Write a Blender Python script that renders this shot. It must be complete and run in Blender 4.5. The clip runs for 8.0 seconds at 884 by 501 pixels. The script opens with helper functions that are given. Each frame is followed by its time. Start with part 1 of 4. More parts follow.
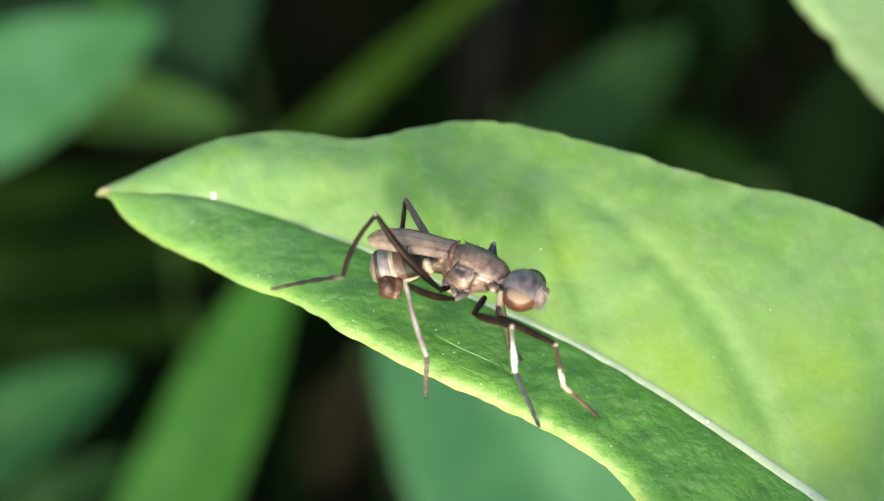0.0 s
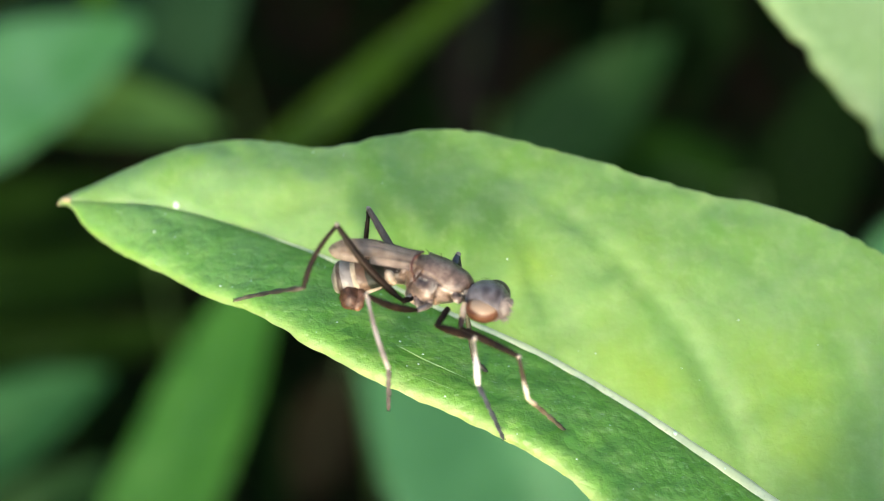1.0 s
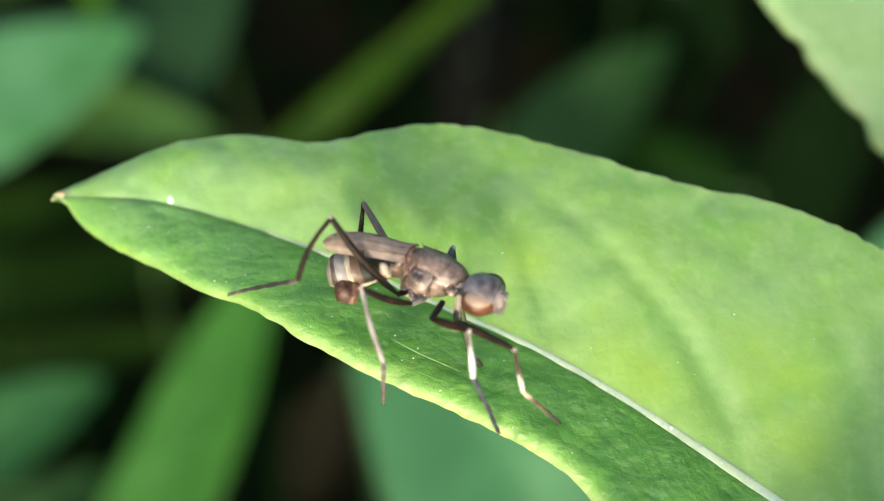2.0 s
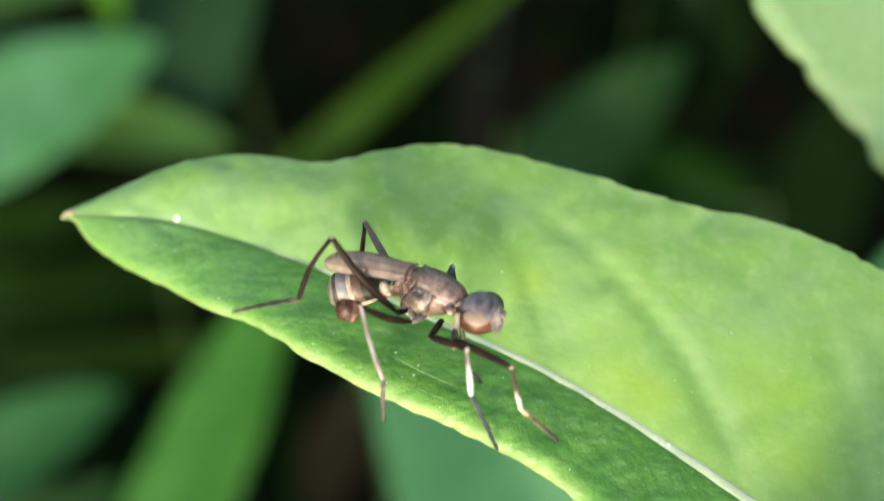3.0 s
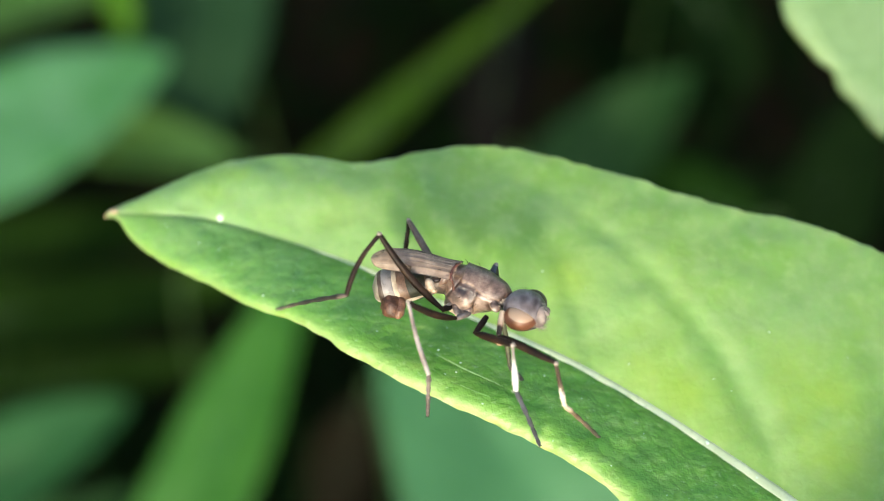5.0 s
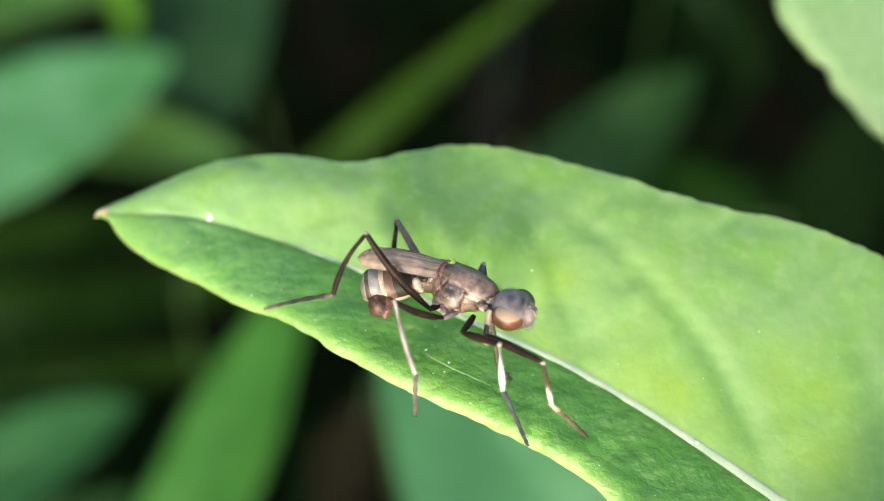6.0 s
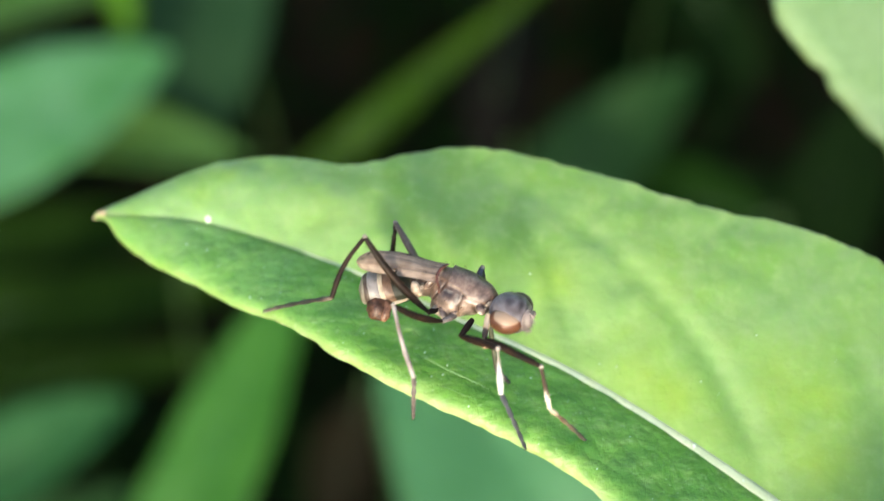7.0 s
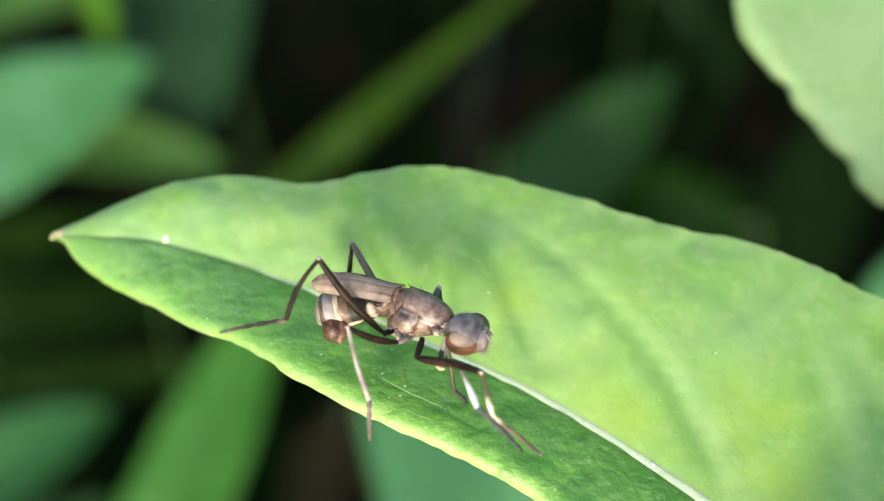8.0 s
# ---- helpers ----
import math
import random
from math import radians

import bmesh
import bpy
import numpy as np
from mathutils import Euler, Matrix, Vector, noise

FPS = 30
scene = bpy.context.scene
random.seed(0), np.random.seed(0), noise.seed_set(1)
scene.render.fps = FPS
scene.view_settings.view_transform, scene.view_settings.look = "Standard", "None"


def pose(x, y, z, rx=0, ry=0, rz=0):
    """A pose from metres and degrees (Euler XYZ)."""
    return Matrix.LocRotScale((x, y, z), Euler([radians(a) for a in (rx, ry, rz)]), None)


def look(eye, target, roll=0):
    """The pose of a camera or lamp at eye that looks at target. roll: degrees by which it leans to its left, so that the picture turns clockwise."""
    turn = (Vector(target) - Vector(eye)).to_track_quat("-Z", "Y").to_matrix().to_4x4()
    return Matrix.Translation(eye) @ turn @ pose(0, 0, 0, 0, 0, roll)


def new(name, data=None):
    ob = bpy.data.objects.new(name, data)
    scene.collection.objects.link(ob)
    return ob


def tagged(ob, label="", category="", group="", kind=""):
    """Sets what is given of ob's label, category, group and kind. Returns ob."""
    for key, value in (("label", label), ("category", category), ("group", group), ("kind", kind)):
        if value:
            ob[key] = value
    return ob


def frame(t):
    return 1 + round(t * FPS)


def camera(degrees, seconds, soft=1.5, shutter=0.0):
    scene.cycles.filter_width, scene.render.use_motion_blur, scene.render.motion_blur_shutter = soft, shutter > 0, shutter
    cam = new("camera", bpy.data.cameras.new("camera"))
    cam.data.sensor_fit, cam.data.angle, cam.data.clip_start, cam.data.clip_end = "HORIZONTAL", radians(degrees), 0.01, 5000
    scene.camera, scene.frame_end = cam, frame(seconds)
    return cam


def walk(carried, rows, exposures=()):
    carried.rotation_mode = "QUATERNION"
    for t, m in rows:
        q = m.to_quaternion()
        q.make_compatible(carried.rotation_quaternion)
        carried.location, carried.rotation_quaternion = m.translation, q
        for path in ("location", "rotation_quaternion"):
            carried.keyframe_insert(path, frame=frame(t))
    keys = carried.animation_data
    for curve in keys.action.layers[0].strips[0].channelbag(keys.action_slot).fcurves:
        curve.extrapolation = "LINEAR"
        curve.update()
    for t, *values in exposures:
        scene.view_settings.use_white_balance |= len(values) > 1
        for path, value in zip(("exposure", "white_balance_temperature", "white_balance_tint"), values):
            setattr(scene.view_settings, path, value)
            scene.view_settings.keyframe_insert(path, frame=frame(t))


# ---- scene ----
# A slender fly on a folded leaf in a sunlit tangle of plants.
# The stage: x along the picture, y up in it, z towards the first place of the camera, in millimetres;
# its axes lean back by 58 degrees from the world's level.
cam = camera(40, 8.0, 0.75, 0.4)
cam.data.dof.use_dof = True
cam.data.dof.focus_distance = 0.0408
cam.data.dof.aperture_fstop = 30.0
walk(cam, [
    (0.0, pose(-0.000000, -0.023318, 0.037314, 32.002, -0.000, -0.000)),
    (0.1, pose(0.000007, -0.023337, 0.037308, 32.067, -0.009, -0.016)),
    (0.2, pose(0.000172, -0.023302, 0.037338, 32.131, -0.019, -0.029)),
    (0.3, pose(0.000130, -0.023106, 0.037468, 32.195, -0.033, -0.032)),
    (0.4, pose(0.000108, -0.023004, 0.037539, 32.258, -0.048, -0.037)),
    (0.5, pose(0.000013, -0.022941, 0.037587, 32.321, -0.069, -0.032)),
    (0.6, pose(0.000083, -0.023091, 0.037360, 32.296, -0.131, -0.100)),
    (0.7, pose(0.000274, -0.023105, 0.037217, 32.271, -0.197, -0.165)),
    (0.8, pose(0.000476, -0.022961, 0.037173, 32.246, -0.264, -0.226)),
    (0.9, pose(0.000562, -0.023020, 0.037008, 32.221, -0.333, -0.275)),
    (1.0, pose(0.000853, -0.022859, 0.036981, 32.195, -0.404, -0.321)),
    (1.1, pose(0.000899, -0.023090, 0.036828, 32.200, -0.401, -0.340)),
    (1.2, pose(0.000816, -0.023148, 0.036786, 32.205, -0.398, -0.356)),
    (2.3, pose(0.001121, -0.023197, 0.036585, 32.640, -0.500, -0.471)),
    (2.4, pose(0.001646, -0.023150, 0.036612, 32.642, -0.509, -0.462)),
    (2.5, pose(0.002064, -0.022858, 0.036796, 32.648, -0.513, -0.453)),
    (2.6, pose(0.002296, -0.023139, 0.036761, 32.725, -0.393, -0.381)),
    (2.7, pose(0.002199, -0.023523, 0.036675, 32.804, -0.266, -0.287)),
    (2.8, pose(0.002137, -0.023115, 0.037096, 32.887, -0.127, -0.182)),
    (2.9, pose(0.001544, -0.022893, 0.037414, 32.971, 0.020, -0.061)),
    (3.0, pose(0.001522, -0.023315, 0.037334, 33.057, 0.171, 0.069)),
    (3.1, pose(0.001387, -0.023775, 0.037130, 33.012, 0.243, 0.158)),
    (3.2, pose(0.001031, -0.024024, 0.037062, 32.969, 0.316, 0.256)),
    (3.3, pose(0.000908, -0.024190, 0.037047, 32.926, 0.386, 0.361)),
    (3.4, pose(0.000799, -0.024219, 0.037121, 32.886, 0.459, 0.471)),
    (3.5, pose(0.000827, -0.024128, 0.037271, 32.847, 0.533, 0.585)),
    (3.7, pose(0.000756, -0.024073, 0.037300, 33.086, 0.577, 0.539)),
    (3.9, pose(0.001028, -0.024040, 0.037328, 33.330, 0.614, 0.534)),
    (4.0, pose(0.001002, -0.024074, 0.037312, 33.392, 0.623, 0.543)),
    (4.1, pose(0.000872, -0.023807, 0.037477, 33.394, 0.624, 0.523)),
    (4.2, pose(0.000699, -0.023736, 0.037523, 33.398, 0.623, 0.513)),
    (5.3, pose(0.000141, -0.024250, 0.037450, 33.961, -0.006, 0.404)),
    (5.4, pose(0.000273, -0.024208, 0.037480, 33.968, -0.014, 0.411)),
    (5.5, pose(0.000496, -0.024274, 0.037446, 33.977, -0.027, 0.431)),
    (5.7, pose(0.000740, -0.024155, 0.037426, 33.925, 0.164, 0.441)),
    (5.9, pose(0.000593, -0.024416, 0.037194, 33.879, 0.339, 0.527)),
    (6.0, pose(0.000777, -0.024129, 0.037359, 33.869, 0.376, 0.564)),
    (6.1, pose(0.000726, -0.024167, 0.037318, 33.877, 0.278, 0.518)),
    (6.2, pose(0.000680, -0.023967, 0.037430, 33.888, 0.182, 0.483)),
    (6.3, pose(0.000389, -0.024043, 0.037376, 33.902, 0.083, 0.462)),
    (6.4, pose(0.000429, -0.024445, 0.037118, 33.917, -0.023, 0.454)),
    (6.5, pose(0.000589, -0.024463, 0.037102, 33.934, -0.132, 0.452)),
    (6.6, pose(0.000745, -0.024357, 0.037193, 33.878, -0.056, 0.459)),
    (6.7, pose(0.000573, -0.024281, 0.037266, 33.823, 0.014, 0.479)),
    (6.8, pose(0.000487, -0.024127, 0.037387, 33.770, 0.075, 0.509)),
    (6.9, pose(0.000574, -0.024150, 0.037399, 33.717, 0.129, 0.553)),
    (7.0, pose(0.000722, -0.023951, 0.037553, 33.667, 0.181, 0.605)),
    (7.1, pose(0.001089, -0.023638, 0.037720, 33.711, 0.196, 0.501)),
    (7.2, pose(0.001507, -0.023511, 0.037777, 33.756, 0.209, 0.414)),
    (7.3, pose(0.001684, -0.023347, 0.037862, 33.802, 0.215, 0.346)),
    (7.4, pose(0.001963, -0.023510, 0.037748, 33.848, 0.214, 0.303)),
    (7.5, pose(0.001824, -0.023566, 0.037711, 33.897, 0.218, 0.279)),
    (7.6, pose(0.001984, -0.023689, 0.037600, 33.891, 0.146, 0.207)),
    (7.7, pose(0.001908, -0.023619, 0.037615, 33.888, 0.078, 0.144)),
    (7.8, pose(0.001741, -0.023321, 0.037781, 33.889, 0.016, 0.092)),
    (8.0, pose(0.001691, -0.023404, 0.037678, 33.902, -0.228, -0.059)),
], ((0.0, 2.10, 7200, 3.5), (1.0, 2.10, 7250, 3.5), (4.2, 2.07, 7200, 3), (5.6, 2.18, 7050, 5), (8.0, 2.22, 7050, 5)))

MM = 0.001
LEAN = radians(90 - 58)
STAGE = Matrix(((1, 0, 0, 0), (0, math.cos(LEAN), -math.sin(LEAN), 0), (0, math.sin(LEAN), math.cos(LEAN), 0), (0, 0, 0, 1)))
GROUND = -0.38

# ---- light ----
LIGHT = (STAGE.to_3x3() @ Vector((0.45, 3.6, -5.0))).normalized()
to_sun = -LIGHT
world = bpy.data.worlds.new("sky")
scene.world = world
world.use_nodes = True
sky = world.node_tree.nodes.new("ShaderNodeTexSky")
sky.sky_type = 'NISHITA'
sky.sun_disc = False
sky.sun_elevation = math.asin(to_sun.z)
sky.sun_rotation = math.atan2(to_sun.x, to_sun.y)
back = world.node_tree.nodes["Background"]
back.inputs["Strength"].default_value = 0.15
world.node_tree.links.new(sky.outputs["Color"], back.inputs["Color"])
sun = new("sun", bpy.data.lights.new("sun", 'SUN'))
sun.data.energy = 0.95
sun.data.angle = radians(6.5)
sun.data.color = (1.0, 0.95, 0.86)
sun.matrix_world = look(to_sun * 3, (0, 0, 0))


# ---- materials ----
def shader(name):
    m = bpy.data.materials.new(name)
    m.use_nodes = True
    t = m.node_tree
    return m, t, t.nodes, t.nodes["Principled BSDF"]


def noise_node(t, scale, detail=4.0, rough=0.55, vector=None):
    n = t.nodes.new("ShaderNodeTexNoise")
    n.inputs["Scale"].default_value = scale
    n.inputs["Detail"].default_value = detail
    n.inputs["Roughness"].default_value = rough
    if vector:
        t.links.new(vector, n.inputs["Vector"])
    return n.outputs["Fac"]


def mixed(t, factor, a, b):
    n = t.nodes.new("ShaderNodeMix")
    n.data_type = 'RGBA'
    for socket, value in ((n.inputs[0], factor), (n.inputs[6], a), (n.inputs[7], b)):
        if isinstance(value, (tuple, list)):
            socket.default_value = (*value, 1.0) if len(value) == 3 else value
        elif isinstance(value, (int, float)):
            socket.default_value = value
        else:
            t.links.new(value, socket)
    return n.outputs[2]


def spread(t, value, low, high):
    n = t.nodes.new("ShaderNodeMapRange")
    n.inputs["From Min"].default_value = low
    n.inputs["From Max"].default_value = high
    t.links.new(value, n.inputs["Value"])
    return n.outputs["Result"]


def bumped(t, bsdf, height, strength, distance):
    n = t.nodes.new("ShaderNodeBump")
    n.inputs["Strength"].default_value = strength
    n.inputs["Distance"].default_value = distance
    t.links.new(height, n.inputs["Height"])
    t.links.new(n.outputs["Normal"], bsdf.inputs["Normal"])
    return n.outputs["Normal"]


def surface(name, a, b, size, rough=0.5, bump=0.3, fine=None, specular=0.5, edge=0.15):
    """A two-tone material: blotches of the given size in metres, a finer grain and relief over them."""
    m, t, nodes, bsdf = shader(name)
    where = nodes.new("ShaderNodeTexCoord").outputs["Object"]
    big = noise_node(t, 1.0 / size, 4.0, 0.6, where)
    small = noise_node(t, 6.0 / size, 3.0, 0.6, where)
    colour = mixed(t, spread(t, big, 0.5 - edge, 0.5 + edge), a, b)
    dark = tuple(c * 0.85 for c in a)
    colour = mixed(t, spread(t, small, 0.55, 0.75), colour, dark)
    t.links.new(colour, bsdf.inputs["Base Color"])
    bsdf.inputs["Roughness"].default_value = rough
    bsdf.inputs["Specular IOR Level"].default_value = specular
    bumped(t, bsdf, small, bump, (fine or size / 6.0) * 0.25)
    return m


def leaf_material(name, a, b, through_light, rough=0.42, blotch=0.004, specular=0.5, through_colour=None, deep=0.0, marks=False):
    """Leaf skin: net of cells, blotches, waxy gloss, and light that passes through the blade."""
    m, t, nodes, bsdf = shader(name)
    where = nodes.new("ShaderNodeTexCoord").outputs["Object"]
    big = noise_node(t, 1.0 / blotch, 3.0, 0.5, where)
    small = noise_node(t, 9.0 / blotch, 4.0, 0.65, where)
    cells = nodes.new("ShaderNodeTexVoronoi")
    cells.feature = 'DISTANCE_TO_EDGE'
    cells.inputs["Scale"].default_value = 9.0 / blotch
    t.links.new(where, cells.inputs["Vector"])
    net = spread(t, cells.outputs["Distance"], 0.0, 0.3)
    colour = mixed(t, spread(t, big, 0.35, 0.68), a, b)
    pale = tuple(min(1.0, c * 1.25 + 0.01) for c in b)
    colour = mixed(t, spread(t, small, 0.5, 0.8), colour, pale)
    if marks:
        def field(name):
            n = nodes.new("ShaderNodeAttribute")
            n.attribute_name = name
            return n.outputs["Fac"]

        def times(x, y):
            n = nodes.new("ShaderNodeMath")
            n.operation = 'MULTIPLY'
            for socket, value in zip(n.inputs, (x, y)):
                if isinstance(value, (int, float)):
                    socket.default_value = value
                else:
                    t.links.new(value, socket)
            return n.outputs[0]

        def stretched(scale, squeeze, detail, rough_):
            way = nodes.new("ShaderNodeMapping")
            way.inputs["Rotation"].default_value = (0, 0, radians(24))
            way.inputs["Scale"].default_value = (squeeze, 1.0, 1.0)
            t.links.new(where, way.inputs["Vector"])
            return noise_node(t, scale, detail, rough_, way.outputs["Vector"])

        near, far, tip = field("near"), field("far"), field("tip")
        # the far half: whitish sky sheen put into the colour in clouds, and yellowish fields between the veins
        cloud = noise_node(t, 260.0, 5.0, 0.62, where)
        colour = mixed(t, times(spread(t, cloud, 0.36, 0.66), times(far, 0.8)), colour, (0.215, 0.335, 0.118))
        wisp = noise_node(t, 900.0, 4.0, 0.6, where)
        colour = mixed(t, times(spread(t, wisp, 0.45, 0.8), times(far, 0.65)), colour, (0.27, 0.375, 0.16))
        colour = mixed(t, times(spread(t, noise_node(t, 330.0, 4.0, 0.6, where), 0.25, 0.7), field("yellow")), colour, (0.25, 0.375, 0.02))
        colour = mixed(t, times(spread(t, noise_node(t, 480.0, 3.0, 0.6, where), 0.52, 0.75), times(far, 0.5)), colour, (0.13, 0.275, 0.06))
        # the near half: its turn from the sun painted as deeper green; long streaks and short fibres along the midrib
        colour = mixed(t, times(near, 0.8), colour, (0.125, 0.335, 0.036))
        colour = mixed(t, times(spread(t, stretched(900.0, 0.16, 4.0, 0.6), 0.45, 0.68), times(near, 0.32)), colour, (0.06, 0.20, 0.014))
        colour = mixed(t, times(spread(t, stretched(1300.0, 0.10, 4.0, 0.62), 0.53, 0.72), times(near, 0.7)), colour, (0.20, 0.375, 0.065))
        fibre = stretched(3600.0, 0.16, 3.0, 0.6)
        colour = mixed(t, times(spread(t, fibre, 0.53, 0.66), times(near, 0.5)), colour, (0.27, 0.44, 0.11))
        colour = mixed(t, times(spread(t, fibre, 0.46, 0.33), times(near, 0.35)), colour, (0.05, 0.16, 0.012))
        for scale, squeeze, low, high, share, tone in ((1500.0, 0.4, 0.5, 0.62, 0.7, (0.17, 0.36, 0.05)), (1700.0, 0.3, 0.5, 0.38, 0.45, (0.06, 0.20, 0.014)), (3400.0, 0.3, 0.55, 0.66, 0.6, (0.27, 0.44, 0.10)),
                                                       (3800.0, 0.25, 0.44, 0.36, 0.4, (0.045, 0.16, 0.01)), (6500.0, 0.5, 0.62, 0.70, 0.6, (0.34, 0.48, 0.20))):
            colour = mixed(t, times(spread(t, stretched(scale, squeeze, 3.0, 0.6), low, high), times(near, share)), colour, tone)
        # a darker green band beside the near margin
        colour = mixed(t, times(spread(t, stretched(1100.0, 0.12, 4.0, 0.65), 0.3, 0.6), field("dark_band")), colour, (0.055, 0.19, 0.016))
        # paler and softer towards the tip
        colour = mixed(t, times(spread(t, noise_node(t, 420.0, 4.0, 0.6, where), 0.3, 0.65), tip), colour, (0.162, 0.285, 0.118))
        # the sunken side veins get furrow shade painted as deeper green, with a pale shoulder; the margin is yellowish
        colour = mixed(t, field("vein"), colour, (0.10, 0.235, 0.028))
        colour = mixed(t, field("shoulder"), colour, (0.29, 0.40, 0.15))
        colour = mixed(t, field("margin"), colour, (0.33, 0.435, 0.13))
    t.links.new(colour, bsdf.inputs["Base Color"])
    bsdf.inputs["Roughness"].default_value = rough
    bsdf.inputs["Specular IOR Level"].default_value = specular
    bsdf.inputs["Subsurface Weight"].default_value = deep
    bsdf.inputs["Subsurface Radius"].default_value = (0.6, 1.0, 0.35)
    bsdf.inputs["Subsurface Scale"].default_value = 0.0011
    height = nodes.new("ShaderNodeMath")
    height.operation = 'MULTIPLY_ADD'
    t.links.new(small, height.inputs[0])
    height.inputs[1].default_value = 5.0
    t.links.new(net, height.inputs[2])
    normal = bumped(t, bsdf, height.outputs[0], 0.3, blotch * 0.006)
    if marks:
        # the near half has the stronger relief
        relief = nodes.new("ShaderNodeMath")
        relief.operation = 'MULTIPLY_ADD'
        relief.inputs[1].default_value = 0.5
        relief.inputs[2].default_value = 0.2
        t.links.new(near, relief.inputs[0])
        t.links.new(relief.outputs[0], normal.node.inputs["Strength"])
    clear = nodes.new("ShaderNodeBsdfTranslucent")
    tint = mixed(t, 0.35, colour, through_colour or (b[0] * 2.2, b[1] * 1.9, b[2] * 0.8))
    t.links.new(tint, clear.inputs["Color"])
    mix = nodes.new("ShaderNodeMixShader")
    mix.inputs[0].default_value = through_light
    t.links.new(bsdf.outputs[0], mix.inputs[1])
    t.links.new(clear.outputs[0], mix.inputs[2])
    t.links.new(mix.outputs[0], nodes["Material Output"].inputs["Surface"])
    return m


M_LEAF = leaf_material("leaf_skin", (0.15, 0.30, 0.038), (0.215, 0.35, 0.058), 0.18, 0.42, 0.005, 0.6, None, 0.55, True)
M_RIB = surface("rib_skin", (0.46, 0.50, 0.28), (0.58, 0.60, 0.38), 0.0012, 0.5, 0.3)
M_LINE = surface("pale_line", (0.20, 0.34, 0.10), (0.30, 0.43, 0.17), 0.0008, 0.5, 0.3)
M_RIM = surface("rim_skin", (0.14, 0.26, 0.04), (0.30, 0.42, 0.11), 0.0010, 0.4, 0.5)
M_PALE = leaf_material("pale_leaf_skin", (0.19, 0.30, 0.105), (0.25, 0.355, 0.15), 0.25, 0.5, 0.004)
M_TEAL = leaf_material("blue_green_leaf_skin", (0.0435, 0.1496, 0.0475), (0.07134, 0.2044, 0.07125), 0.2, 0.45, 0.008, 0.4)
M_SHEEN = leaf_material("sunlit_leaf_skin", (0.0456, 0.171, 0.04199), (0.095, 0.2375, 0.1013), 0.2, 0.5, 0.012, 0.3)
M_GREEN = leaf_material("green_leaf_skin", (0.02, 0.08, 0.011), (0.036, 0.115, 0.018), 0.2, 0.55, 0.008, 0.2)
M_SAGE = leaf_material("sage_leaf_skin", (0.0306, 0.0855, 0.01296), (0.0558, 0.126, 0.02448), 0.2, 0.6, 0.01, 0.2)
# half shade is put into these two darker greens
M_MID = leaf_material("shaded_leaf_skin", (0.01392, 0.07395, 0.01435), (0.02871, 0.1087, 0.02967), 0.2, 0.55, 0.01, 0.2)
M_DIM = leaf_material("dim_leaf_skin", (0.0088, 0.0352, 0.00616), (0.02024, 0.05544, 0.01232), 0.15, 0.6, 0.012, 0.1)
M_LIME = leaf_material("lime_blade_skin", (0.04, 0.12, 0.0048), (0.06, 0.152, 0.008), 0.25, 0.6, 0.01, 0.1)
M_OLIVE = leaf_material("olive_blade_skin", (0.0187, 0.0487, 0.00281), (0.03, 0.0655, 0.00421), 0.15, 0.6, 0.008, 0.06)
# deep shade is put into these three near-black greens
M_DARK = leaf_material("deep_shade_leaf_skin", (0.00168, 0.00672, 0.00112), (0.00392, 0.0123, 0.00168), 0.1, 0.75, 0.01, 0.02)
M_DARKISH = leaf_material("shade_green_leaf_skin", (0.0056, 0.0216, 0.0016), (0.0104, 0.032, 0.0032), 0.12, 0.75, 0.01, 0.03)
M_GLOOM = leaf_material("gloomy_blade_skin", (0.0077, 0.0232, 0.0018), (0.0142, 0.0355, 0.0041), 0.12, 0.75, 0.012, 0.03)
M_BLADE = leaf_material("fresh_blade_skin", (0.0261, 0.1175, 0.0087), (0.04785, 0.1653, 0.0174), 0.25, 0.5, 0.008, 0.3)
# this dull green has half shade put into its base colour
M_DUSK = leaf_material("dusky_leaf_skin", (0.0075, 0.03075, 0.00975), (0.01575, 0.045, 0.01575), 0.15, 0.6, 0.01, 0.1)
# near-black browns with the shade between the stems put into the colour
M_BROWN = surface("brown_patch_skin", (0.0036, 0.0027, 0.00048), (0.0102, 0.0075, 0.00168), 0.006, 0.8, 0.5, None, 0.1)
M_BROWN_DARK = surface("dark_brown_patch_skin", (0.0008, 0.00044, 0.00014), (0.0016, 0.00084, 0.0003), 0.006, 0.8, 0.5, None, 0.1)
M_STEM = surface("stem_skin", (0.03, 0.07, 0.015), (0.05, 0.1, 0.025), 0.004, 0.5, 0.3)
# soil brown, darkened to hold the shade below the plants
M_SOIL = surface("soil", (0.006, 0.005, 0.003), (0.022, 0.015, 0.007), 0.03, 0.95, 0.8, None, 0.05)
M_TIP = surface("dry_tip", (0.45, 0.38, 0.2), (0.3, 0.2, 0.1), 0.0005, 0.6, 0.4)
M_SPECK = surface("white_speck", (0.6, 0.68, 0.54), (0.45, 0.56, 0.4), 0.0003, 0.4, 0.3)

M_SCUTUM = surface("brown_back", (0.085, 0.052, 0.036), (0.20, 0.14, 0.105), 0.0005, 0.32, 0.5, 0.00005, 0.5, 0.14)
M_PLEURA = surface("grey_flank", (0.06, 0.04, 0.03), (0.22, 0.17, 0.135), 0.0006, 0.34, 0.7, 0.00007, 0.5, 0.12)


